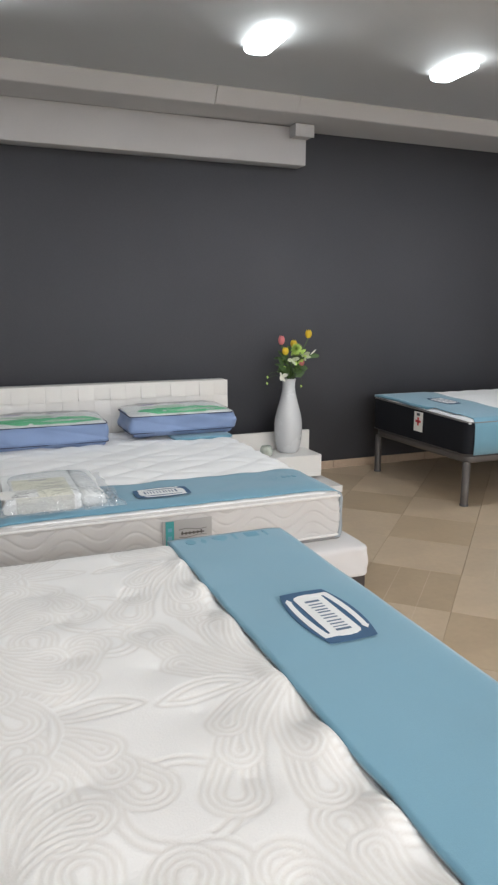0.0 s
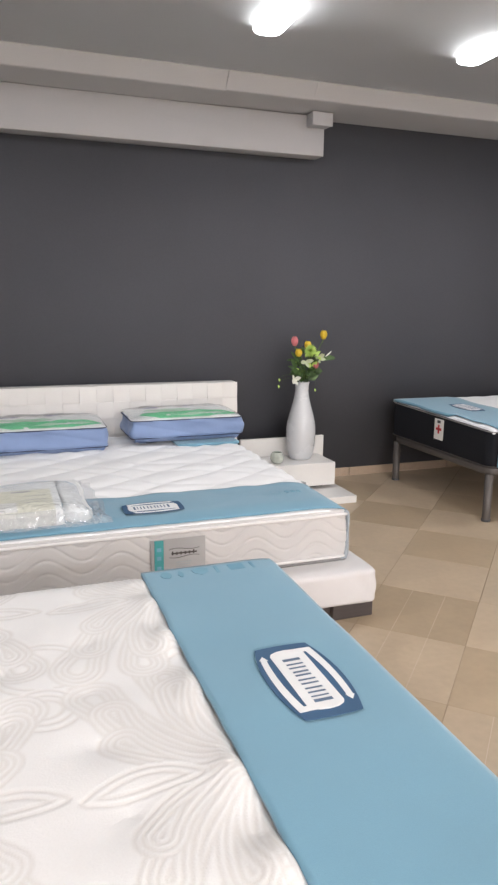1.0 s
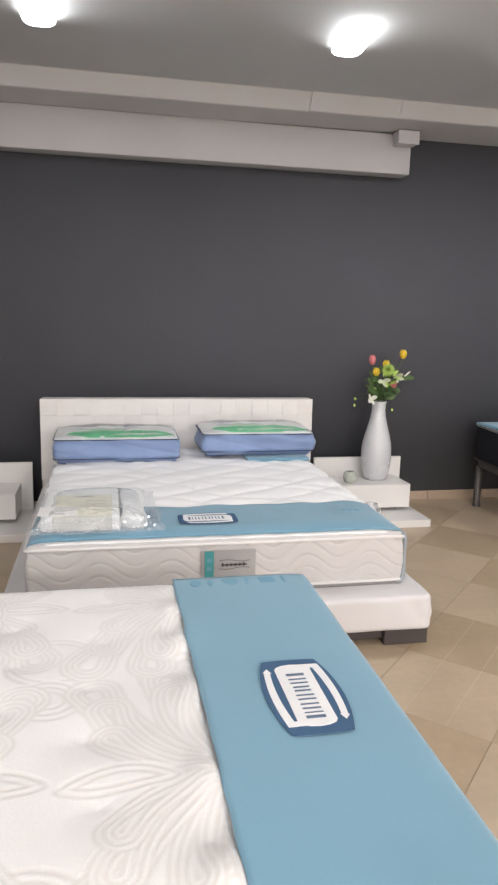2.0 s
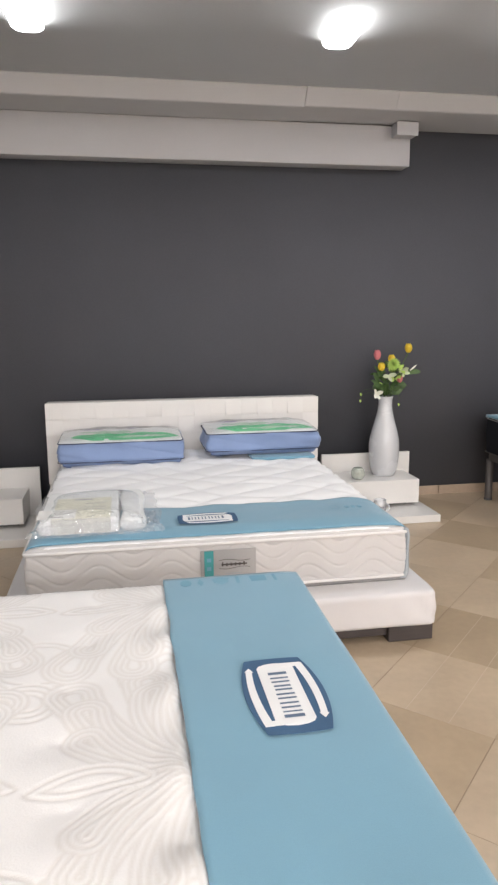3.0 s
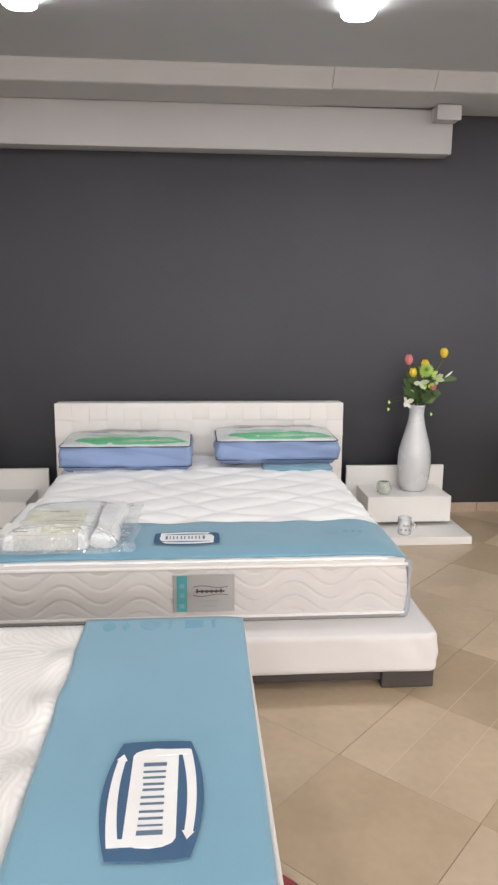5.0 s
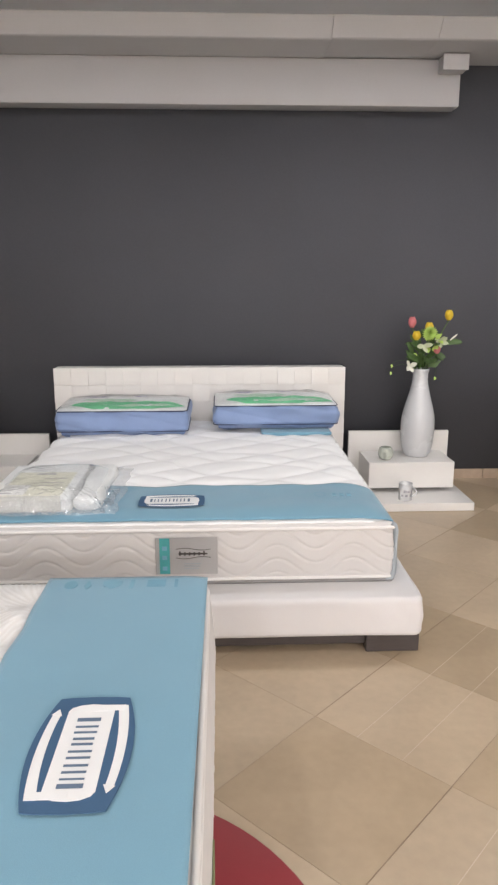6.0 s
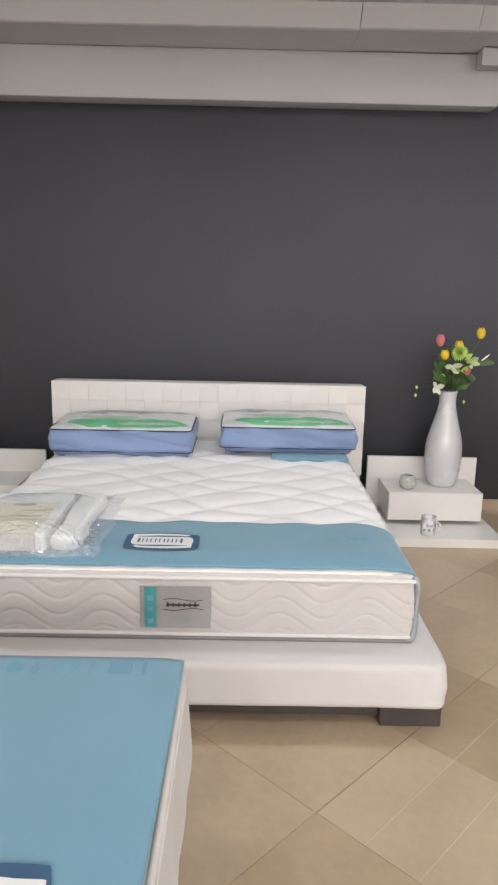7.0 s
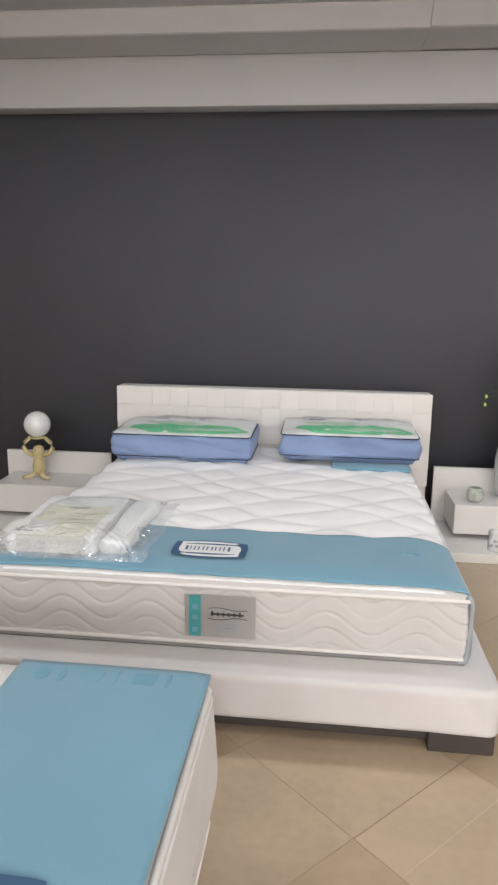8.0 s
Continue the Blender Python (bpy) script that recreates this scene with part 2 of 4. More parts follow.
def rounded_loop(x0, x1, y0, y1, r, step):
    """Points and outward normals round a rectangle with rounded corners, evenly spaced."""
    out = []
    arcs = max(4, int(r * math.pi / 2 / step))

    def side(a, b, n):
        k = max(1, int((Vector(b) - Vector(a)).length / step))
        for i in range(k):
            out.append((Vector(a).lerp(Vector(b), i / k), Vector(n)))

    def arc(cx, cy, a0):
        for i in range(arcs):
            a = a0 + (math.pi / 2) * i / arcs
            n = Vector((math.cos(a), math.sin(a)))
            out.append((Vector((cx, cy)) + n * r, n))
    side((x0 + r, y0), (x1 - r, y0), (0, -1)); arc(x1 - r, y0 + r, -math.pi / 2)
    side((x1, y0 + r), (x1, y1 - r), (1, 0)); arc(x1 - r, y1 - r, 0)
    side((x1 - r, y1), (x0 + r, y1), (0, 1)); arc(x0 + r, y1 - r, math.pi / 2)
    side((x0, y1 - r), (x0, y0 + r), (-1, 0)); arc(x0 + r, y0 + r, math.pi)
    return out


def loft(x0, x1, y0, y1, r, levels, step=0.03, push=None):
    """Mesh of a rounded block: levels of (z, inset); push(x, y, z, n) gives relief along the outward normal."""
    loop = rounded_loop(x0, x1, y0, y1, r, step)
    n = len(loop)
    verts, faces = [], []
    for z, inset in levels:
        for p, nn in loop:
            d = -inset + (push(p.x, p.y, z, nn) if push else 0)
            q = p + nn * d
            verts.append((q.x, q.y, z))
    for j in range(len(levels) - 1):
        for i in range(n):
            a, b = j * n + i, j * n + (i + 1) % n
            faces.append((a, b, b + n, a + n))
    faces.append(tuple(range(n))[::-1])
    faces.append(tuple((len(levels) - 1) * n + i for i in range(n)))
    me = bpy.data.meshes.new("block")
    me.from_pydata(verts, [], faces)
    me.update()
    return me


def round_levels(z0, z1, r, k=5, extra=0):
    lv = []
    for i in range(k + 1):
        a = math.pi / 2 * i / k
        lv.append((z0 + r * (1 - math.cos(a)), r * (1 - math.sin(a))))
    for i in range(1, extra + 1):
        lv.append((z0 + r + (z1 - z0 - 2 * r) * i / (extra + 1), 0.0))
    for i in range(k + 1):
        a = math.pi / 2 * i / k
        lv.append((z1 - r + r * math.sin(a), r * (1 - math.cos(a))))
    return lv


def sheet(x0, x1, y0, y1, nx, ny, f, thick=0.0):
    """A grid with height f(x, y); with thick, closed below by a rim."""
    xs, ys = np.linspace(x0, x1, nx + 1), np.linspace(y0, y1, ny + 1)
    verts = [(x, y, f(x, y)) for y in ys for x in xs]
    w = nx + 1
    faces = [(j * w + i, j * w + i + 1, (j + 1) * w + i + 1, (j + 1) * w + i) for j in range(ny) for i in range(nx)]
    if thick:
        rim = [i for i in range(w)] + [j * w + nx for j in range(1, ny + 1)] + [ny * w + i for i in range(nx - 1, -1, -1)] + [j * w for j in range(ny - 1, 0, -1)]
        base = len(verts)
        verts += [(verts[i][0], verts[i][1], verts[i][2] - thick) for i in rim]
        k = len(rim)
        faces += [(rim[i], base + i, base + (i + 1) % k, rim[(i + 1) % k]) for i in range(k)]
    me = bpy.data.meshes.new("sheet")
    me.from_pydata(verts, [], faces)
    me.update()
    return me


def plate(points, z0, z1, bm=None):
    """An outline (counter-clockwise) made into a flat plate."""
    bm = bm or bmesh.new()
    lo = [bm.verts.new((x, y, z0)) for x, y in points]
    hi = [bm.verts.new((x, y, z1)) for x, y in points]
    k = len(points)
    bm.faces.new(hi); bm.faces.new(lo[::-1])
    for i in range(k):
        bm.faces.new((lo[i], lo[(i + 1) % k], hi[(i + 1) % k], hi[i]))
    return bm


# ---- setting ----
# Y0 lies far back to make room for the added fill lamps
X0, X1, Y0, Y1 = -3.6, 5.2, -10.0, 2.17
floor = tagged(link("floor", box(X0 - 0.2, X1 + 0.2, Y0 - 0.2, Y1 + 0.2, -0.12, -0.0006), "grout"), "beige stone tile floor laid diagonally with thin grout", "floor", kind="structure")
wall_north = tagged(link("wall_north", box(X0 - 0.2, X1 + 0.2, Y1, Y1 + 0.2, -0.0006, CEIL), "wall"), "matt dark grey painted wall behind the beds", "wall", kind="structure")
# unseen closing walls; their pale paint is there to bounce light forward
wall_south = tagged(link("wall_south", box(X0 - 0.2, X1 + 0.2, Y0 - 0.2, Y0, -0.0006, CEIL), "plain_wall"), "unseen plain wall, painted pale to bounce light", "wall", kind="structure")
wall_east = tagged(link("wall_east", box(X1, X1 + 0.2, Y0, Y1, -0.0006, CEIL), "plain_wall"), "unseen plain wall, painted pale to bounce light", "wall", kind="structure")
wall_west = tagged(link("wall_west", box(X0 - 0.2, X0, Y0, Y1, -0.0006, CEIL), "plain_wall"), "unseen plain wall, painted pale to bounce light", "wall", kind="structure")
ceiling = tagged(link("ceiling", box(X0 - 0.2, X1 + 0.2, Y0 - 0.2, Y1 + 0.2, CEIL, CEIL + 0.15), "ceiling"), "flat off-white plaster ceiling", "ceiling", kind="structure")

# lowered ceiling edge along the wall, in three boards with open seams
soffit = tagged(thing("trim_soffit"), "off-white lowered ceiling edge in butted boards", "trim", kind="structure")
def soffit_board(x0, x1, y0, z0):
    """A board with a front that slopes back down from the ceiling, and a softened lower edge."""
    bm = bmesh.new()
    prof = [(y0 - 0.075, CEIL - 0.0005), (y0 - 0.066, CEIL - 0.012), (y0 - 0.014, z0 + 0.016), (y0 - 0.006, z0 + 0.005), (y0 + 0.008, z0), (Y1, z0), (Y1, CEIL - 0.0005)]
    a, b = [bm.verts.new((x0, y, z)) for y, z in prof], [bm.verts.new((x1, y, z)) for y, z in prof]
    k = len(prof)
    bm.faces.new(a); bm.faces.new(b[::-1])
    for i in range(k):
        bm.faces.new((a[i], b[i], b[(i + 1) % k], a[(i + 1) % k]))
    bmesh.ops.recalc_face_normals(bm, faces=bm.faces[:])
    return bm


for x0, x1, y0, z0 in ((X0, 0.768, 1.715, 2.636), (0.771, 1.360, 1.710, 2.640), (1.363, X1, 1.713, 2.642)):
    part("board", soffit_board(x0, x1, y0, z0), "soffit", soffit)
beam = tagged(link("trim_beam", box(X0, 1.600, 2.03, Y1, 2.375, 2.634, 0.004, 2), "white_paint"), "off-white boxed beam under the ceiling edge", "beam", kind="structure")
junction = tagged(thing("junction_box"), "small white plastic box fixed on the boxed beam", "junction box")
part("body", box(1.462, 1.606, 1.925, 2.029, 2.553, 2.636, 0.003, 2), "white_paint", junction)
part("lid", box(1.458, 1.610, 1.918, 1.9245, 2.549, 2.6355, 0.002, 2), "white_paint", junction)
baseboard = tagged(thing("baseboard"), "low beige tile skirting along the grey wall", "skirting", kind="structure")
bx = X0
while bx < X1:
    part("skirting_tile", box(bx + 0.001, min(bx + 0.462, X1), Y1 - 0.012, Y1, -0.002, 0.066, 0.002, 1), "skirting", baseboard)
    bx += 0.465

# ceiling lamps, with bodies for the added fill lamps too
for px, py, watts in PANELS_AND_FILL:
    cl = tagged(thing("ceiling_light", pose(px, py, CEIL, 0, 0, -2)), "lit long rounded white ceiling lamp, from the seen three and added fill", "ceiling lamp", "ceiling panel lamps")
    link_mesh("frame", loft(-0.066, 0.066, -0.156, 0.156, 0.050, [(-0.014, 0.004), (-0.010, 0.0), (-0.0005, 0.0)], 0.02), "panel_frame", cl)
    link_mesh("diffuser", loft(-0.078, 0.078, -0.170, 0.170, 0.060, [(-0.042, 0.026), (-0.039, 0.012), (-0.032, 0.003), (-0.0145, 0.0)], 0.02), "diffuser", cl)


# ---- white bed with mattress ----
def mattress_top(x, y):
    """Quilted top of the white mattress: long puffed lozenges, flatter under the cloth band."""
    ex = min(1.0, max(0.0, (0.8 - abs(x)) / 0.12)); ey = min(1.0, max(0.0, min(y, 1.93 - y) / 0.14))
    crown = 0.460 + (0.030 - 0.012 * min(1.0, max(0.0, (y - 0.5) / 0.6))) * (1 - (1 - ex) ** 2) * (1 - (1 - ey) ** 2)
    w = 0.030 * math.sin(7 * x + 1.3) + 0.022 * math.sin(13 * y + 5 * x) + 0.045 * noise.noise(Vector((x * 4, y * 4, 9)))
    a, b = abs(math.sin(math.pi * ((x + w) / 0.36 + (y + w) / 0.25))), abs(math.sin(math.pi * ((x - w) / 0.36 - (y - w) / 0.25)))
    q = 0.009 * (1 - math.exp(-(a / 0.42) ** 2)) * (1 - math.exp(-(b / 0.42) ** 2)) + 0.005 * a * b
    return crown + q * min(1.0, max(0.15, (y - 0.36) / 0.10))


def side_waves(x, y, z, n):
    """Stitched waves in the side panel, and a soft bulge."""
    s = x if abs(n.y) > 0.7 else y
    bulge = 0.008 * math.sin(math.pi * min(1, max(0, (z - 0.247) / 0.19)))
    if z > 0.446:
        return 0.005 * abs(math.sin(math.pi * (s + 0.02 * math.sin(9 * s)) / 0.118)) ** 0.5 - 0.001
    if not 0.261 < z < 0.437:
        return 0.0
    c = 0.036 * math.cos(2 * math.pi * (s - 0.645) / 0.29)
    g = ((z - 0.402 - c) / 0.055 + 0.5) % 1.0 - 0.5
    return bulge - 0.0036 * math.exp(-(g * 0.055 / 0.0046) ** 2)


bed = tagged(thing("bed"), "white leatherette double bed with woven headboard, dark block feet", "bed")


def drape(x, y, z, n):
    k = 0.002 * math.sin(9 * x + 5 * z) * math.sin(17 * z + 4 * y) + 0.003 * noise.noise(Vector((x * 7 + z * 5, y * 7, z * 9)))
    corner = max(0.0, 1 - math.hypot(0.886 - x, -0.155 - y) / 0.35)
    return k * (0.5 + 0.7 * corner) + 0.0040 * corner * math.sin(38 * (z + 0.55 * (x - 0.5 * y)) + 6 * noise.noise(Vector((x * 5, y * 5, z * 5))))


base_mesh = loft(-0.912, 0.888, -0.155, 1.96, 0.035, round_levels(0.074, 0.228, 0.022, 6, 9), 0.02, drape)
link_mesh("base", base_mesh, "cover", bed, "base in a creased white stretch cover")
part("plinth", box(-0.88, 0.70, -0.106, 1.9, 0.022, 0.078, 0.004, 1), "dark_wood", bed)
for fx in (-0.90, 0.680):
    for fy in (-0.130, 1.75):
        part("foot", box(fx, fx + 0.200, fy, fy + 0.10, 0.0, 0.0765, 0.005, 2), "dark_wood", bed, "dark wooden block foot")
hb = link_mesh("headboard", loft(-0.915, 0.951, 1.976, 2.085, 0.03, round_levels(0.10, 0.812, 0.015, 4), 0.03), "leather", bed, "white leatherette headboard woven from broad bands")


def pad_mesh(w, h, along):
    """One crossing of the weave: a band that dips under its neighbours at two ends."""
    n = 8
    verts, faces = [], []
    for j in range(n + 1):
        for i in range(n + 1):
            u, v = i / n * 2 - 1, j / n * 2 - 1
            a, b = (u, v) if along else (v, u)
            d = 0.0042 + 0.0018 * (1 - b * b) if along else 0.0040 + 0.0038 * (1 - a) + 0.0016 * (1 - b * b)
            verts.append((u * w / 2, -d, v * h / 2))
    k = n + 1
    for j in range(n):
        for i in range(n):
            faces.append((j * k + i, j * k + i + 1, (j + 1) * k + i + 1, (j + 1) * k + i))
    rim = list(range(k)) + [j * k + n for j in range(1, k)] + [n * k + i for i in range(n - 1, -1, -1)] + [j * k for j in range(n - 1, 0, -1)]
    front, m = len(verts), len(rim)
    verts += [verts[i] for i in rim] + [(verts[i][0], 0.0005, verts[i][2]) for i in rim]
    faces += [(front + i, front + m + i, front + m + (i + 1) % m, front + (i + 1) % m) for i in range(m)]
    me = bpy.data.meshes.new("pad")
    me.from_pydata(verts, [], faces)
    me.materials.append(M["leather"])
    me.shade_smooth()
    return me


cw, ch = 1.866 / 17, 0.109
pads = (pad_mesh(cw * 0.990, ch * 1.000, True), pad_mesh(cw * 0.996, ch * 0.972, False))
for i in range(17):
    for j in range(5):
        o = new("woven_band", pads[(i + j) % 2])
        o.parent = hb
        o.location = (-0.915 + cw * (i + 0.5), 1.975, 0.810 - ch * (j + 0.5))

mattress = tagged(thing("mattress"), "white quilted mattress with blue foot band, on the white bed", "mattress")
lv = [(0.2275, 0.02), (0.230, 0.008)] + [(0.234 + 0.212 * i / 70, 0.0) for i in range(71)] + [(0.451, 0.001), (0.457, 0.003), (0.462, 0.009), (0.465, 0.016)]
link_mesh("core", loft(-0.8, 0.8, 0.0, 1.93, 0.014, lv, 0.006, side_waves), "side", mattress, "ivory side panel stitched in waves, darkened for its shade")
link_mesh("quilted_top", sheet(-0.792, 0.792, 0.008, 1.922, 150, 180, mattress_top, 0.03), "ticking", mattress, "white quilted top")


def piping(parent, x0, x1, y0, y1, r, z, rad, mat, name="piping"):
    loop = rounded_loop(x0, x1, y0, y1, r, 0.02)
    bm = bmesh.new()
    n, s = len(loop), 6
    rings = []
    for p, nn in loop:
        rings.append([bm.verts.new((p.x + nn.x * rad * math.cos(2 * math.pi * k / s), p.y + nn.y * rad * math.cos(2 * math.pi * k / s), z + rad * math.sin(2 * math.pi * k / s))) for k in range(s)])
    for i in range(n):
        a, b = rings[i], rings[(i + 1) % n]
        for k in range(s):
            bm.faces.new((a[k], b[k], b[(k + 1) % s], a[(k + 1) % s]))
    return part(name, bm, mat, parent, smooth=True)


piping(mattress, -0.804, 0.804, -0.004, 1.934, 0.016, 0.4465, 0.0075, "light_tape", "top_piping")
piping(mattress, -0.803, 0.803, -0.003, 1.933, 0.016, 0.2475, 0.0065, "light_tape", "bottom_piping")
# lowest cord in dark grey, standing in for the shadow gap below the mattress
piping(mattress, -0.803, 0.803, -0.003, 1.933, 0.016, 0.2355, 0.0080, "box_grey", "bottom_cord")

# cloth band over the foot end, turned down over both sides
def band_profile(y):
    """Cross-section of the band at a given y: over the top and down the sides."""
    top = [(x, mattress_top(max(-0.79, min(0.79, x)), y) + 0.006) for x in np.linspace(-0.78, 0.78, 66)]
    pts = [(-0.797, 0.462)] + top + [(0.800, 0.464), (0.810, 0.447), (0.815, 0.41), (0.815, 0.33), (0.811, 0.234)]
    return pts


def band_mesh():
    rows = 26
    verts, faces = [], []
    for j in range(rows + 1):
        for k, (x, z) in enumerate(band_profile(0.03 + 0.37 * j / rows)):
            far = 0.400 + 0.010 * math.sin(13 * x) + 0.006 * math.sin(31 * x + 1)
            near = 0.013 + 0.004 * abs(math.sin(math.pi * (x + 0.02 * math.sin(9 * x)) / 0.118)) ** 0.5
            if abs(x) > 0.79:
                near = 0.010
            verts.append((x, near + (far - near) * j / rows, z))
    n = len(band_profile(0.1))
    for j in range(rows):
        for k in range(n - 1):
            faces.append((j * n + k, j * n + k + 1, (j + 1) * n + k + 1, (j + 1) * n + k))
    me = bpy.data.meshes.new("band")
    me.from_pydata(verts, [], faces)
    return me


fb = link_mesh("foot_band", band_mesh(), "blue", mattress, "teal blue cloth band across the foot end")
sol = fb.modifiers.new("thickness", "SOLIDIFY"); sol.thickness = 0.003
part("side_cord", tube([(0.790, 0.006, 0.460), (0.801, 0.003, 0.452), (0.806, 0.002, 0.43), (0.807, 0.001, 0.29), (0.805, 0.001, 0.261), (0.797, 0.0, 0.241), (0.775, 0.0, 0.2355)], 0.0105, 8), "piping", mattress, "grey edge cord", True)


def emblem(parent, m, length, width):
    """Sewn emblem: navy barrel patch, white band with two hooked arcs, and seven dark strokes."""
    L, W = length / 2, width / 2
    n = 14
    top = [(L * (1 - 2 * i / n), W * (0.74 + 0.26 * (1 - (1 - 2 * i / n) ** 2))) for i in range(n + 1)]
    pts = [(1.03 * L, 0.0), (1.02 * L, 0.5 * W)] + top + [(-1.02 * L, 0.5 * W), (-1.03 * L, 0.0), (-1.02 * L, -0.5 * W)] + [(-x, -y) for x, y in top] + [(1.02 * L, -0.5 * W)]
    patch = part("emblem", plate(pts, 0, 0.0015), "navy", parent, "navy woven emblem with white arcs", m=m)
    a = 0.84 * L
    rr = 0.48 * W
    band = []
    for cx, a0 in ((a - 0.12 * L, -90), (-(a - 0.12 * L), 90)):
        for i in range(7):
            t = radians(a0 + 30 * i)
            band.append((cx + 0.14 * L * math.cos(t), rr * math.sin(t)))
    bm = plate(band, 0.0015, 0.0025)
    for s in (1, -1):
        o, inn = [], []
        for i in range(15):
            u = -0.92 + 1.66 * i / 14
            h = 0.86 * (1 - 0.16 * u * u) * W
            th = 0.215 * W * (1 - 0.25 * i / 14)
            o.append((s * u * 0.90 * L, s * h)); inn.append((s * u * 0.90 * L, s * (h - th)))
        plate((o[::-1] + inn), 0.0015, 0.0025, bm)
        hx, hy = s * 0.745 * 0.90 * L, s * 0.72 * W
        plate([(hx - s * 0.05 * L, hy - s * 0.13 * W), (hx + s * 0.09 * L, hy - s * 0.04 * W), (hx - s * 0.02 * L, hy + s * 0.10 * W)], 0.0026, 0.0031, bm)
        plate([(s * -0.84 * L, s * 0.0), (s * -0.70 * L, s * 0.0), (s * -0.72 * L, s * 0.66 * W), (s * -0.83 * L, s * 0.70 * W)], 0.0026, 0.0031, bm)
    bmesh.ops.recalc_face_normals(bm, faces=bm.faces[:])
    part("white_arc_shape", bm, "patch_white", patch)
    for cx, w, h in ((-0.64, 0.034, 0.24), (-0.53, 0.014, 0.23), (-0.42, 0.018, 0.23), (-0.31, 0.018, 0.23), (-0.18, 0.018, 0.23), (-0.07, 0.018, 0.23), (0.06, 0.020, 0.21), (0.16, 0.020, 0.21), (0.28, 0.018, 0.23), (0.39, 0.018, 0.23), (0.53, 0.034, 0.24)):
        part("stroke", box((cx - w) * L, (cx + w) * L, -h * W, h * W, 0.0031, 0.0036), "stroke_blue", patch)
    return patch


ring = bmesh.new()
for k in range(24):
    a0, a1 = 2 * math.pi * k / 24, 2 * math.pi * (k + 1) / 24
    ring.faces.new([ring.verts.new((0.55 + rr * 0.024 * math.cos(a), 0.25 + rr * 0.030 * math.sin(a), mattress_top(0.55 + rr * 0.024 * math.cos(a), 0.25 + rr * 0.030 * math.sin(a)) + 0.0082)) for rr, a in ((0.84, a0), (1.0, a0), (1.0, a1), (0.84, a1))])
part("printed_ring", ring, "print_pale", mattress)
for k in range(3):
    part("printed_mark", box(0.60 + 0.03 * k, 0.616 + 0.03 * k, 0.235, 0.262, mattress_top(0.60 + 0.03 * k, 0.25), mattress_top(0.60 + 0.03 * k, 0.25) + 0.0085), "print_pale", mattress)
emblem(mattress, pose(-0.050, 0.172, 0.5045, 1.5, 0, 0), 0.252, 0.148)
tag = part("tag", box(-0.102, 0.130, -0.0145, -0.0115, 0.274, 0.422, 0.001, 1), "tag", mattress, "silver grey sewn tag with teal stripe")
part("stripe", box(-0.087, -0.049, -0.0175, -0.0147, 0.278, 0.419), "teal", tag, "teal stripe")
part("script_bar", box(-0.016, 0.092, -0.0165, -0.0147, 0.354, 0.360), "metal", tag)
for k in range(6):
    part("script_bar", box(-0.014 + 0.018 * k, -0.008 + 0.018 * k, -0.0165, -0.0147, 0.350, 0.367 if k in (0, 5) else 0.363), "metal", tag)
for z, amp in ((0.375, 0.004), (0.341, -0.004)):
    part("rule", tube([(-0.026 + 0.130 * i / 14, -0.0152, z + amp * math.sin(2 * math.pi * i / 14)) for i in range(15)], 0.0012, 5), "metal", tag)
for z in (0.316, 0.306, 0.296):
    part("print_line", box(0.004, 0.068 - 0.4 * (0.316 - z), -0.0165, -0.0147, z, z + 0.0035), "piping", tag)
for z in (0.292, 0.335, 0.372):
    part("stripe_mark", box(-0.077, -0.059, -0.0185, -0.0176, z, z + 0.016), "print_sky", tag)


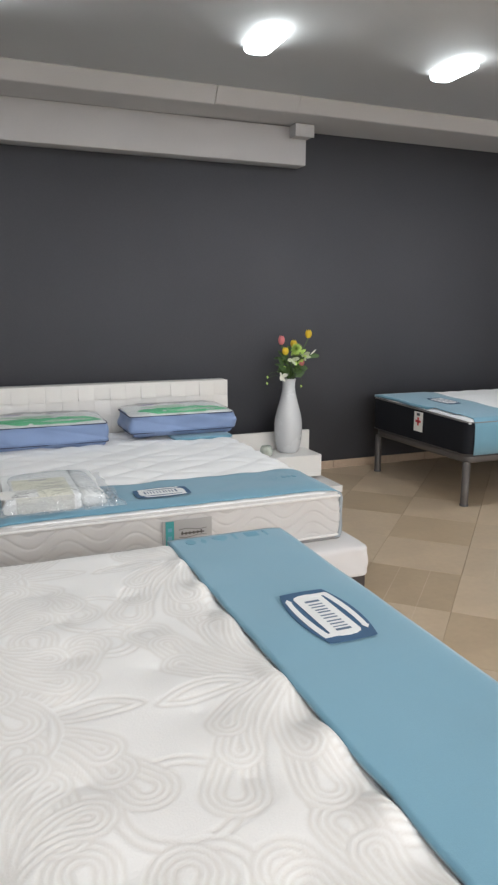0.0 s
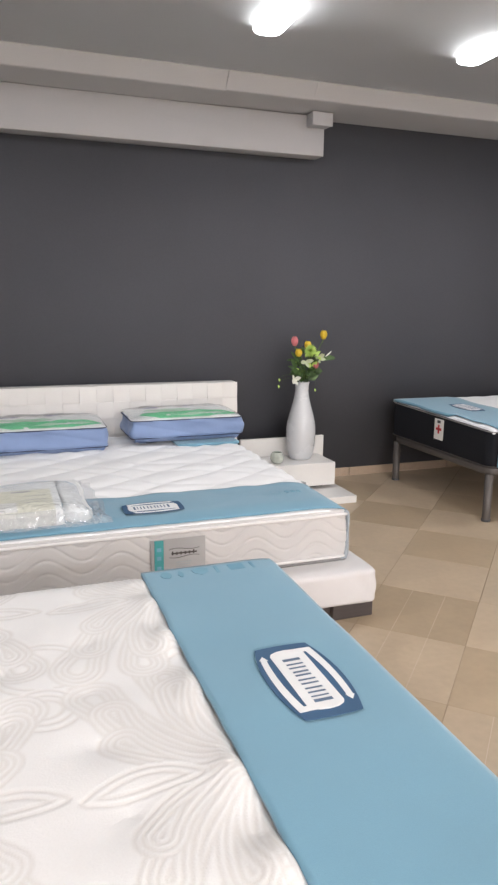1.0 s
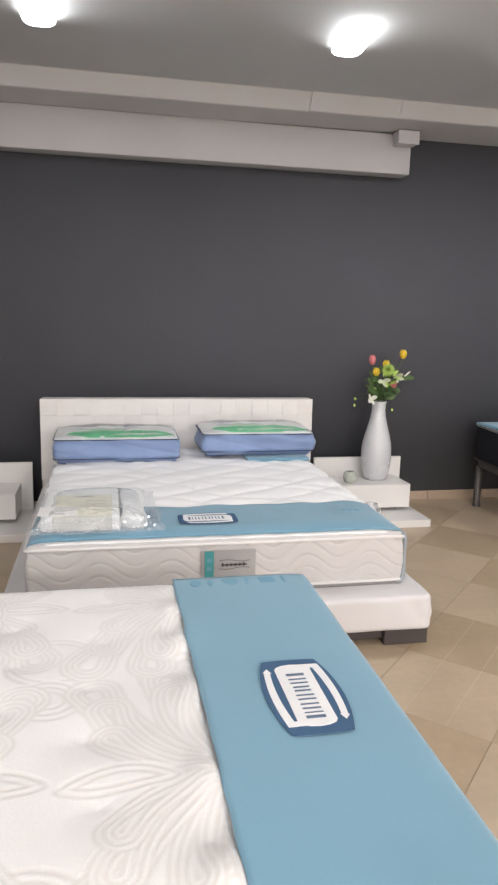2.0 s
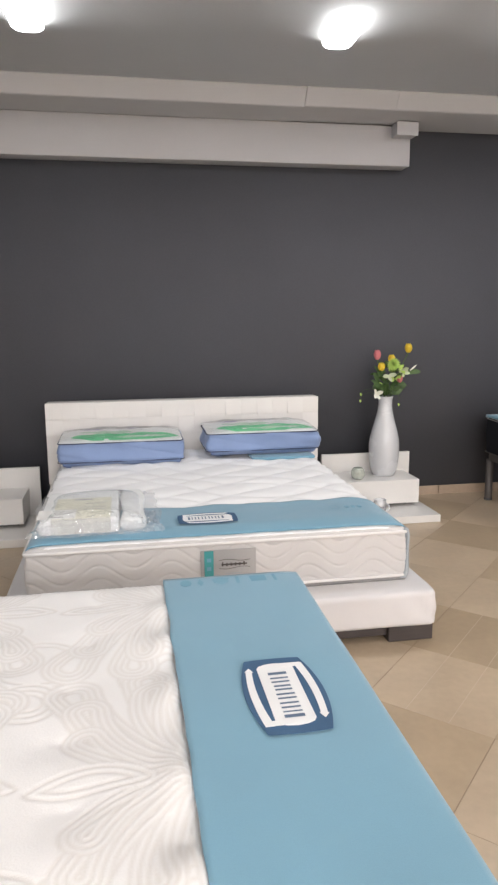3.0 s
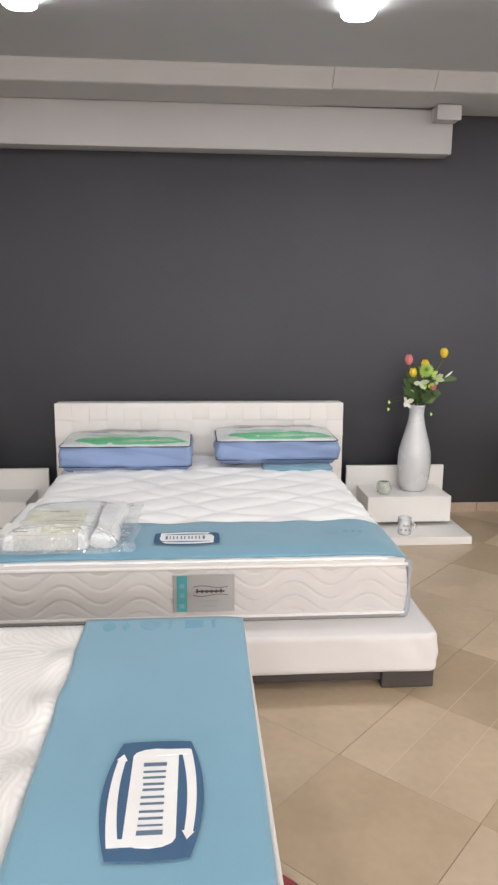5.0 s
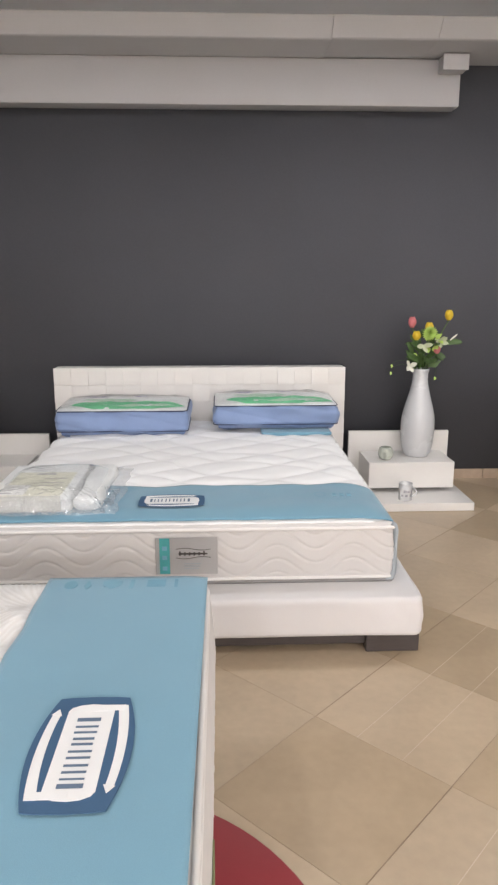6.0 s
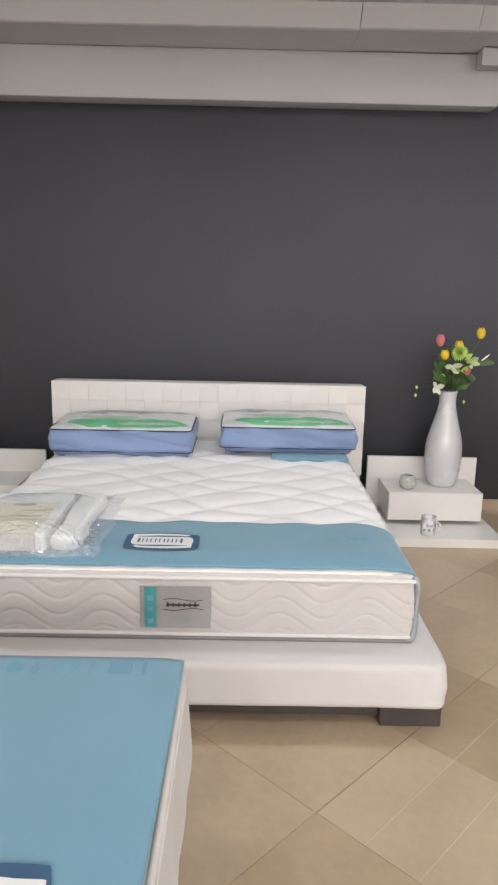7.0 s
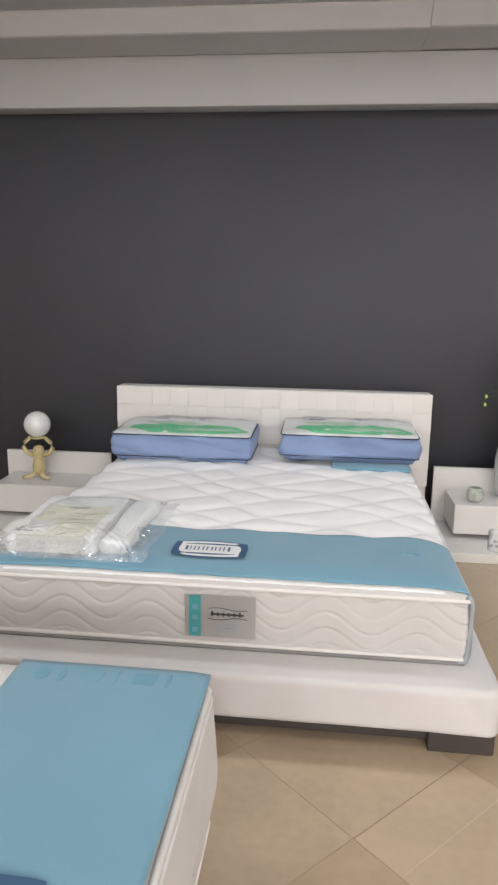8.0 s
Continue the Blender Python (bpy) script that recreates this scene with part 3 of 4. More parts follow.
# ---- packed pillows ----
def pillow_pack(name, x0, x1, y0, y1, z0, zf, tilt):
    p = tagged(thing(name), "packed pillow in periwinkle case with clear printed top", "packed pillow", "packed pillows")
    h = zf - z0
    lv = [(z0, 0.09), (z0 + 0.004, 0.045), (z0 + 0.014, 0.026), (z0 + 0.032, 0.012), (z0 + 0.036, 0.004)] + [(z0 + h * (0.32 + 0.05 * k), -0.006 + 0.0006 * k) for k in range(13)] + [(zf, 0.004)]
    link_mesh("case", loft(x0, x1, y0, y1, 0.028, lv, 0.02, lambda x, y, z, n: 0.010 * math.sin(14 * x + 30 * z) * math.sin(7 * x - 24 * z) + 0.012 * noise.noise(Vector((x * 9, y * 9, z * 16))) - 0.006 * math.exp(-((math.sin(5 * x + 24 * z)) / 0.10) ** 2)), "periwinkle", p, "periwinkle fabric case with slack creases")
    piping(p, x0 + 0.003, x1 - 0.003, y0 + 0.003, y1 - 0.003, 0.03, zf + 0.001, 0.0034, "binding", "top_binding")
    piping(p, x0 - 0.001, x1 + 0.001, y0 - 0.001, y1 + 0.001, 0.03, z0 + 0.036, 0.0026, "binding", "bottom_binding")
    cx, cy, hx, hy = (x0 + x1) / 2, (y0 + y1) / 2, (x1 - x0) / 2, (y1 - y0) / 2

    def puff(x, y, k):
        u, v = (x - cx) / hx, (y - cy) / hy
        return zf + k * max(0.0, (1 - u ** 4)) ** 0.6 * max(0.0, (1 - v ** 4)) ** 0.7 + tilt * (v + 1)
    link_mesh("pillow", sheet(x0 + 0.007, x1 - 0.007, y0 + 0.007, y1 - 0.007, 40, 20, lambda x, y: puff(x, y, 0.026) - 0.004 + 0.003 * math.sin(40 * x) * math.sin(33 * y)), "insert", p, "white printed insert")

    def leafy(x, y):
        return puff(x, y, 0.027) - 0.002
    n = 40
    for lo, hi, fa, fb, mt, nm in ((0.03, 0.44, 0.10, 0.66, "green", "green_print"), (0.05, 0.40, 0.42, 0.97, "green", "green_print"), (0.40, 0.62, 0.16, 0.60, "pale_green", "pale_print"),
                                   (0.16, 0.24, 0.30, 0.92, "pale_green", "pale_print"), (0.10, 0.13, 0.06, 0.20, "pillow_white", "white_print"), (0.15, 0.18, 0.62, 0.84, "pillow_white", "white_print"), (0.72, 0.84, 0.14, 0.34, "lilac", "lilac_print"), (0.74, 0.84, 0.55, 0.66, "lilac", "lilac_print")):
        verts, faces = [], []
        xa, xb = x0 + (x1 - x0) * fa, x0 + (x1 - x0) * fb
        lift = {"pillow_white": 0.0016, "pale_green": 0.0008}.get(mt, 0.0004 if fa > 0.4 else 0.0)
        for i in range(n + 1):
            x = xa + (xb - xa) * i / n
            u = i / n
            l2 = lo + 0.03 * math.sin(5.0 * u + x0 + 9 * fa) + 0.02 * math.sin(13 * u)
            h2 = hi + 0.035 * math.sin(4 * u + 2 + x0 + 9 * fa) + 0.03 * math.sin(17 * u + fa)
            pin = math.sin(math.pi * min(1.0, max(0.0, u))) ** 0.6
            for q in range(5):
                y = y0 + 2 * hy * min(0.92, max(0.06, ((l2 + h2) / 2) + (q / 4 - 0.5) * (h2 - l2) * pin))
                verts.append((x, y, leafy(x, y) + lift))
        for i in range(n):
            for q in range(4):
                faces.append((i * 5 + q, (i + 1) * 5 + q, (i + 1) * 5 + q + 1, i * 5 + q + 1))
        me = bpy.data.meshes.new(nm)
        me.from_pydata(verts, [], faces)
        link_mesh(nm, me, mt, p)
    link_mesh("clear_top", sheet(x0 + 0.005, x1 - 0.005, y0 + 0.005, y1 - 0.005, 40, 20, lambda x, y: puff(x, y, 0.036) + 0.006 * noise.noise(Vector((x * 16 + y * 10, y * 9, 4)))), "film", p, "clear plastic window").visible_shadow = False
    return p


pillow_pack("packed_pillow", -0.800, -0.044, 1.447, 1.88, 0.474, 0.625, 0.006)
pillow_pack("packed_pillow", 0.104, 0.832, 1.500, 1.90, 0.498, 0.642, 0.008)
folded = tagged(link_mesh("folded_cloth", loft(0.378, 0.790, 1.425, 1.70, 0.02, round_levels(0.481, 0.500, 0.008, 4), 0.02, lambda x, y, z, n: 0.003 * math.sin(30 * x)), "blue"), "folded teal cloth under a packed pillow", "folded cloth")


# ---- bag with packed bedding ----
bag = tagged(thing("plastic_bag"), "clear crinkled plastic bag of folded bedding on the mattress", "plastic bag")


def crinkle(x, y):
    """Slack film: high over the contents, flat and crumpled round them."""
    u, v = (x + 0.535) / 0.215, (y - 0.29) / 0.27
    body = 0.068 * max(0.0, 1 - abs(u) ** 6) ** 0.7 * max(0.0, 1 - abs(v) ** 6) ** 0.7
    w = noise.noise(Vector((x * 9, y * 9, 0))) * 0.007
    fold = (0.5 - abs(noise.noise(Vector((x * 30 + y * 9, y * 22, 3))))) * 0.028 + (0.5 - abs(noise.noise(Vector((x * 60, y * 38, 8))))) * 0.012
    front = math.exp(-((y - 0.03) / 0.08) ** 2)
    edge = min(1.0, min(x + 0.80, -0.25 - x, y + 0.005, 0.67 - y) / 0.05)
    return 0.508 + body + max(-0.003, w + fold * (0.14 + 1.7 * front)) * max(0.15, edge)


bag_film = sheet(-0.795, -0.255, 0.0, 0.665, 120, 150, crinkle, 0.0)
for v in bag_film.vertices:
    rim = max(0.0, 1 - min(v.co.x + 0.795, -0.255 - v.co.x, v.co.y, 0.665 - v.co.y) / 0.09)
    v.co.x += rim * 0.030 * noise.noise(Vector((v.co.x * 7, v.co.y * 9, 1)))
    v.co.y += rim * 0.030 * noise.noise(Vector((v.co.x * 9, v.co.y * 7, 6)))
link_mesh("film", bag_film, "film2", bag, "clear crinkled film").visible_shadow = False


def crumple(name, x0, x1, y0, y1, seed, rise):
    """A gathered edge of the bag: small sharp facets."""
    cr = random.Random(seed)
    me = sheet(x0, x1, y0, y1, int((x1 - x0) / 0.009), int((y1 - y0) / 0.014), crinkle)
    for v in me.vertices:
        v.co.x += cr.uniform(-0.004, 0.004)
        v.co.y += cr.uniform(-0.004, 0.004)
        v.co.z = 0.511 + rise * max(0.0, v.co.z - 0.508) + cr.uniform(0.0, 0.012)
    link_mesh(name, me, "film3", bag, "gathered glossy film", smooth=False).visible_shadow = False


crumple("gathered_edge", -0.77, -0.285, -0.004, 0.070, 3, 0.45)
crumple("gathered_edge", -0.335, -0.270, 0.060, 0.30, 5, 0.9)
crumple("gathered_edge", -0.70, -0.30, 0.60, 0.650, 8, 0.9)
link_mesh("bedding", loft(-0.748, -0.432, 0.078, 0.53, 0.02, round_levels(0.495, 0.562, 0.010, 4, 3), 0.02, lambda x, y, z, n: 0.003 * math.sin(90 * z) + 0.003 * math.sin(25 * x)), "insert", bag, "folded grey-white bedding")
link_mesh("roll", loft(-0.420, -0.318, 0.085, 0.60, 0.030, round_levels(0.495, 0.550, 0.018, 5, 2), 0.02, lambda x, y, z, n: 0.005 * math.sin(16 * y + 60 * z) + 0.003 * noise.noise(Vector((x * 20, y * 20, z * 40)))), "insert", bag, "white folded wadding")
part("card", box(-0.700, -0.462, 0.074, 0.400, 0.5625, 0.5640, 0.0005, 1), "card", bag, "pale yellow printed card")
part("card_front", box(-0.700, -0.462, 0.064, 0.0735, 0.503, 0.5625, 0.002, 2), "cream", bag, "cream folded front of the card")
part("paper", box(-0.760, -0.605, 0.080, 0.215, 0.5643, 0.5650), "paper", bag, "white paper slip")
part("paper_mark", box(-0.715, -0.655, 0.100, 0.108, 0.5652, 0.5656), "ink", bag)
part("card_mark", box(-0.625, -0.545, 0.362, 0.383, 0.5643, 0.5650), "tag", bag)
for yy in (0.205, 0.24, 0.30):
    part("card_line", box(-0.575, -0.485, yy, yy + 0.006, 0.5643, 0.5648), "tag", bag)


# ---- bedside tables ----
def bedside(name, m, s):
    """s: the way that the outer side faces; back panel, floating drawer box and a base slab."""
    t = tagged(thing(name, m), "low white lacquered bedside table with back panel and base slab", "bedside table", "bedside tables")
    part("back_panel", box(-0.335, 0.335, 0.0, 0.028, 0.003, 0.378, 0.002, 2), "lacquer", t)
    part("drawer_box", box(*sorted((s * -0.260, s * 0.282)), -0.310, -0.001, 0.077, 0.243, 0.002, 2), "lacquer", t)
    part("drawer_front", box(*sorted((s * -0.258, s * 0.280)), -0.316, -0.3105, 0.081, 0.239, 0.002, 2), "lacquer", t)
    part("support", box(-0.22, 0.22, -0.24, -0.001, 0.053, 0.0765), "dark_wood", t)
    part("base_slab", box(*sorted((s * -0.36, s * 0.337)), -0.548, -0.001, 0.002, 0.052, 0.002, 2), "lacquer", t)
    return t


bedside("bedside_table", pose(1.328, 2.003, 0), 1)
bedside("bedside_table", pose(-1.312, 2.003, 0), -1)

# ---- vase with flowers ----
VX, VY = 1.416, 1.882
vase = tagged(thing("flower_vase", pose(VX, VY, 0.2435)), "tall white ceramic vase with artificial flowers on bedside table", "vase")
prof = [(0.072, 0.0), (0.078, 0.004), (0.092, 0.03), (0.101, 0.07), (0.108, 0.13), (0.1115, 0.19), (0.110, 0.24), (0.104, 0.29), (0.093, 0.34), (0.079, 0.39), (0.066, 0.44), (0.055, 0.49), (0.050, 0.53), (0.0495, 0.56), (0.053, 0.585), (0.0575, 0.598),
        (0.054, 0.600), (0.049, 0.586), (0.045, 0.55), (0.045, 0.50)]
prof = [(a * 0.965, b * 0.944) for a, b in prof]
part("body", lathe(prof, 48), "ceramic", vase, smooth=True)


def petal(bm, base, direction, length, width, cup=0.3, n=6):
    d = Vector(direction).normalized()
    sd = d.cross(Vector((0.2, -1, 0.35))).normalized()
    up = sd.cross(d)
    rows = []
    for i in range(n + 1):
        t = i / n
        w = width / 2 * math.sin(math.pi * min(1.0, 0.06 + 0.94 * t)) ** 0.7 + 0.0004
        c = Vector(base) + d * length * t + up * (cup * length * t * t)
        rows.append([bm.verts.new(c - sd * w + up * w * 0.3), bm.verts.new(c - up * 0.0), bm.verts.new(c + sd * w + up * w * 0.3)])
    for a, b in zip(rows, rows[1:]):
        for k in range(2):
            bm.faces.new((a[k], a[k + 1], b[k + 1], b[k]))
    return bm


def bud(bm, c, r, h):
    """Closed tulip: six overlapped petals."""
    for k in range(6):
        a = k * math.pi / 3
        n = 6
        rows = []
        for i in range(n + 1):
            t = i / n
            rad = r * (math.sin(math.pi * (0.12 + 0.72 * t)) ** 0.8) * (1 if k % 2 else 0.9)
            hw = 0.75 * math.sin(math.pi * (0.15 + 0.75 * t))
            rows.append([bm.verts.new((c[0] + rad * math.cos(a + s * hw), c[1] + rad * math.sin(a + s * hw), c[2] - h / 2 + h * t * (1 if s == 0 else 0.95))) for s in (-1, -0.5, 0, 0.5, 1)])
        for p, q in zip(rows, rows[1:]):
            for j in range(4):
                bm.faces.new((p[j], p[j + 1], q[j + 1], q[j]))
    return bm


def stem_to(target, bend=0.02, r=0.003):
    t = Vector(target)
    mid = Vector((t.x * 0.35, t.y * 0.35 - bend, 0.66))
    return tube([(t.x * 0.1, t.y * 0.1, 0.46), mid, t.lerp(mid, 0.35) + Vector((0, 0, 0.01)), t], r, 6)


rnd = random.Random(4)
TULIPS = [("pink", (-0.075, -0.02, 0.858), 0.025, 0.070), ("yellow", (0.160, 0.0, 0.900), 0.026, 0.066), ("yellow", (0.046, 0.02, 0.826), 0.026, 0.060),
          ("yellow", (-0.046, -0.03, 0.776), 0.026, 0.058), ("pink", (0.082, -0.045, 0.690), 0.023, 0.052)]
for mt, pos, r, h in TULIPS:
    st = part("stem", stem_to((pos[0], pos[1], pos[2] - h / 2)), "stem", vase, smooth=True)
    part("flower", bud(bmesh.new(), pos, r, h), mt, vase, "artificial tulip", True)
st = part("stem", stem_to((0.026, -0.05, 0.77)), "stem", vase, smooth=True)
bm = bmesh.new()
for ring, (cnt, ln, el) in enumerate(((22, 0.052, 0.15), (18, 0.042, 0.45), (12, 0.030, 0.8), (7, 0.018, 1.2))):
    for k in range(cnt):
        a = 2 * math.pi * k / cnt + ring * 0.2
        d = Vector((math.cos(a) * math.cos(el), -math.sin(el), math.sin(a) * math.cos(el)))
        petal(bm, (0.026, -0.060 - 0.004 * ring, 0.790), d, ln, 0.011, 0.1, 4)
part("flower", bm, "lime", vase, "lime green artificial chrysanthemum", True)
# white lily petals
for c, dirs in (((0.096, -0.05, 0.735), ((0.6, -0.3, 0.5), (-0.7, -0.3, 0.3), (0.2, -0.5, 0.8), (-0.2, -0.6, -0.6), (0.7, -0.4, -0.2))),
                ((-0.085, -0.05, 0.590), ((-0.6, -0.4, 0.5), (-0.5, -0.5, -0.5), (0.6, -0.5, 0.2), (0.1, -0.6, -0.8))),
                ((-0.010, -0.070, 0.715), ((-0.9, -0.3, -0.15), (0.9, -0.3, 0.1), (0.1, -0.6, -0.9)))):
    bm = bmesh.new()
    for d in dirs:
        petal(bm, c, d, 0.058, 0.030, 0.25)
    part("flower", bm, "white_petal" if c[2] < 0.7 else "pale_petal", vase, "pale artificial lily", True)
bm = petal(bmesh.new(), (0.165, -0.03, 0.745), (0.8, -0.2, 0.7), 0.06, 0.010, -0.2)
part("flower", bm, "white_petal", vase, smooth=True)
part("stem", tube([(0.02, 0, 0.52), (0.07, -0.01, 0.66), (0.14, -0.02, 0.735), (0.19, -0.03, 0.735)], 0.0028, 6), "stem", vase, smooth=True)
# leaves
for k in range(84):
    a = rnd.uniform(0, 2 * math.pi)
    z = rnd.uniform(0.565, 0.775)
    rr = rnd.uniform(0.010, 0.05 + 0.14 * (z - 0.55))
    c = (rr * math.cos(a) + 0.012, rr * math.sin(a) * 0.8 - 0.01, z)
    d = (math.cos(a) * 0.8 + rnd.uniform(-0.4, 0.4), math.sin(a) * 0.8, rnd.uniform(-0.3, 1.1))
    part("leaf", petal(bmesh.new(), c, d, rnd.uniform(0.045, 0.080), rnd.uniform(0.020, 0.034), rnd.uniform(-0.4, 0.2)), ("leaf", "leaf", "stem", "leaf", "leaf", "lime")[k % 6 if z > 0.62 else 0], vase, smooth=True)
for c, d, ln in (((0.13, -0.02, 0.725), (1, -0.2, 0.2), 0.11), ((0.165, -0.02, 0.735), (1, 0, 0.0), 0.09), ((0.08, -0.02, 0.66), (1, -0.3, -0.3), 0.07), ((0.09, 0, 0.65), (0.9, -0.3, -0.5), 0.06), ((-0.06, -0.02, 0.66), (-0.5, -0.3, 0.9), 0.09), ((-0.05, -0.03, 0.62), (-0.7, -0.3, 0.7), 0.08)):
    part("leaf", petal(bmesh.new(), c, d, ln, 0.036, -0.15), "leaf", vase, smooth=True)
# thin sprays with pale drooping buds
for pts in ([(-0.04, -0.02, 0.57), (-0.11, -0.04, 0.625), (-0.17, -0.05, 0.62), (-0.203, -0.05, 0.598)], [(-0.04, -0.02, 0.57), (-0.13, -0.04, 0.60), (-0.19, -0.05, 0.585), (-0.206, -0.05, 0.552)],
            [(0.03, -0.02, 0.57), (0.072, -0.05, 0.60), (0.080, -0.06, 0.56), (0.072, -0.06, 0.520)]):
    part("stem", tube(pts, 0.0008, 5), "stem", vase, smooth=True)
    bm = petal(bmesh.new(), pts[-1], (0.1, -0.1, -1), 0.022, 0.010, 0.1)
    petal(bm, pts[-1], (0.5, -0.1, -0.8), 0.018, 0.009, 0.1)
    part("flower", bm, "lime", vase, "small pale hanging bud", True)

# crackled glass ball holder, mug
ball = tagged(thing("candle_holder", pose(1.192, 1.785, 0.2435)), "round crackled glass candle holder on the bedside table", "candle holder")
bm = lathe([(0.026, 0), (0.040, 0.008), (0.048, 0.03), (0.047, 0.055), (0.040, 0.073), (0.030, 0.080), (0.026, 0.078), (0.034, 0.066), (0.034, 0.05)], 22)
for v in bm.verts:
    k = 1 + 0.07 * noise.noise(v.co * 55)
    v.co.x *= k; v.co.y *= k
part("bowl", bm, "cracked", ball)
mug = tagged(thing("glass_mug", pose(1.262, 1.53, 0.0525)), "clear glass mug with dark printed blocks on the base slab", "mug")
part("cup", lathe([(0.036, 0), (0.040, 0.003), (0.041, 0.05), (0.041, 0.106), (0.0385, 0.106), (0.038, 0.05), (0.037, 0.008), (0.01, 0.007)], 32), "tumbler", mug, smooth=True).visible_shadow = False
part("handle", tube([(0.040 + 0.028 * math.sin(math.pi * i / 10), 0, 0.018 + 0.062 * i / 10) for i in range(11)], 0.005, 8), "tumbler", mug, smooth=True)
for k, (a, z, w, h) in enumerate(((-130, 0.03, 0.016, 0.014), (-112, 0.055, 0.014, 0.018), (-95, 0.03, 0.018, 0.016), (-78, 0.055, 0.014, 0.014), (-60, 0.03, 0.014, 0.018), (-45, 0.055, 0.012, 0.014), (-95, 0.058, 0.010, 0.010))):
    part("print_block", box(-w * 0.42, w * 0.42, -0.0425, -0.0415, z, z + h * 0.9), "mug_print", mug, m=pose(0, 0, 0, 0, 0, a + 90))

# ---- table lamp on the other bedside table ----
tl = tagged(thing("table_lamp", pose(-1.385, 1.875, 0.2435)), "cream gold glazed figure lamp holding up a white globe", "table lamp")
bm = lathe([(0.012, 0.02), (0.030, 0.03), (0.040, 0.06), (0.041, 0.09), (0.034, 0.13), (0.030, 0.16), (0.034, 0.18), (0.036, 0.205), (0.028, 0.23), (0.012, 0.242)], 24)
for s in (-1, 1):
    tube([(s * 0.03, 0, 0.165), (s * 0.075, -0.005, 0.19), (s * 0.092, -0.005, 0.225), (s * 0.080, -0.005, 0.265), (s * 0.045, -0.003, 0.302)], 0.017, 10, bm, 0.75)
    tube([(s * 0.018, 0, 0.05), (s * 0.03, -0.03, 0.028), (s * 0.055, -0.05, 0.016), (s * 0.085, -0.055, 0.012)], 0.019, 10, bm, 0.6)
lathe([(0.03, 0.292), (0.045, 0.297), (0.045, 0.305), (0.03, 0.308)], 24, bm)
bmesh.ops.scale(bm, vec=(1.0, 1.0, 0.83), verts=bm.verts[:])
part("figure", bm, "gold", tl, "cream gold glazed figure stand", True)
bm = bmesh.new()
bmesh.ops.create_uvsphere(bm, u_segments=32, v_segments=20, radius=0.079)
bmesh.ops.translate(bm, verts=bm.verts[:], vec=(0, 0, 0.330))
part("globe", bm, "globe", tl, "white opal glass globe", True)


# ---- near mattress on its base ----
NX0, NX1, NY0, NY1, NZ = -1.85, 0.106, -2.62, -0.790, 0.608
near = tagged(thing("mattress"), "thick cream knit mattress with teal blue foot band and emblem", "mattress")
krnd = random.Random(11)
KX = np.linspace(NX0 + 0.025, NX1 - 0.385, 381)
KY = np.linspace(NY0 + 0.025, NY1 + 0.003, 451)
GX, GY = np.meshgrid(KX, KY)
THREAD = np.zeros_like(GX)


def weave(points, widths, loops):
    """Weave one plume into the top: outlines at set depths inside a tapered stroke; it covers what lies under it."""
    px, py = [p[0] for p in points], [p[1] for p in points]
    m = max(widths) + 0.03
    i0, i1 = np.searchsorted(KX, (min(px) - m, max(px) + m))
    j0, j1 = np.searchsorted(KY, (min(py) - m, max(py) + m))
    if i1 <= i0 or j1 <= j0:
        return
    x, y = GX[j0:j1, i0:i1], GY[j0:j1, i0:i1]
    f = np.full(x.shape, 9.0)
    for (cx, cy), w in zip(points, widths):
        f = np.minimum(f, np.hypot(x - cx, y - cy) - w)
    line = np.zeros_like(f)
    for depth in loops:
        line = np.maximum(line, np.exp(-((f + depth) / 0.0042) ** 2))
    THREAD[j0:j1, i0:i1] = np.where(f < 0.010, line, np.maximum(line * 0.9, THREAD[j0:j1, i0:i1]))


def plume(x, y, heading, curl, length, width, loops=(0.0, 0.013)):
    pts, n = [], 36
    for k in range(n + 1):
        pts.append((x, y))
        a = heading + curl * (k / n) ** 1.4
        x, y = x + length / n * math.cos(a), y + length / n * math.sin(a)
    weave(pts, [0.003 + (width - 0.003) * (k / n) ** 1.5 for k in range(n + 1)], loops)


def palmette(x, y, way):
    """A fan of curled plumes round a pointed leaf, opening along the mattress."""
    fan = ((112, 0.17, 0.034, 1.2), (96, 0.24, 0.030, 1.0), (82, 0.31, 0.040, 0.8), (70, 0.25, 0.030, 1.1), (57, 0.35, 0.042, 0.6), (46, 0.28, 0.030, 1.0), (34, 0.37, 0.042, 0.6), (23, 0.30, 0.032, 0.9), (12, 0.24, 0.028, 0.8))
    for a, ln, w, curl in fan:
        for s in (-1, 1):
            k = krnd.uniform(0.9, 1.1)
            plume(x, y, (math.pi if way > 0 else 0.0) - way * s * radians(a * krnd.uniform(0.94, 1.06)), -way * s * curl * k, ln * k, w * k, (-0.013, 0.0, 0.013, 0.026))
    n = 30
    weave([(x - way * (0.10 + 0.20 * k / n), y + 0.012 * math.sin(4 * k / n)) for k in range(n + 1)], [0.002 + 0.030 * math.sin(math.pi * k / n) ** 0.8 for k in range(n + 1)], (0.0, 0.016))


def medallion(x, y, r, rings):
    weave([(x, y)], [r], [0.019 * k for k in range(rings)])


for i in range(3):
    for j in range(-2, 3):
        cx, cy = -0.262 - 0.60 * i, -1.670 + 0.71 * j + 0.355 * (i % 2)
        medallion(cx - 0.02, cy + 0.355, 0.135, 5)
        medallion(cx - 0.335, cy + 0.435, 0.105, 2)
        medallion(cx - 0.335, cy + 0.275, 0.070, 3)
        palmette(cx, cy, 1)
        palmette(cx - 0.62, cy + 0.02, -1)


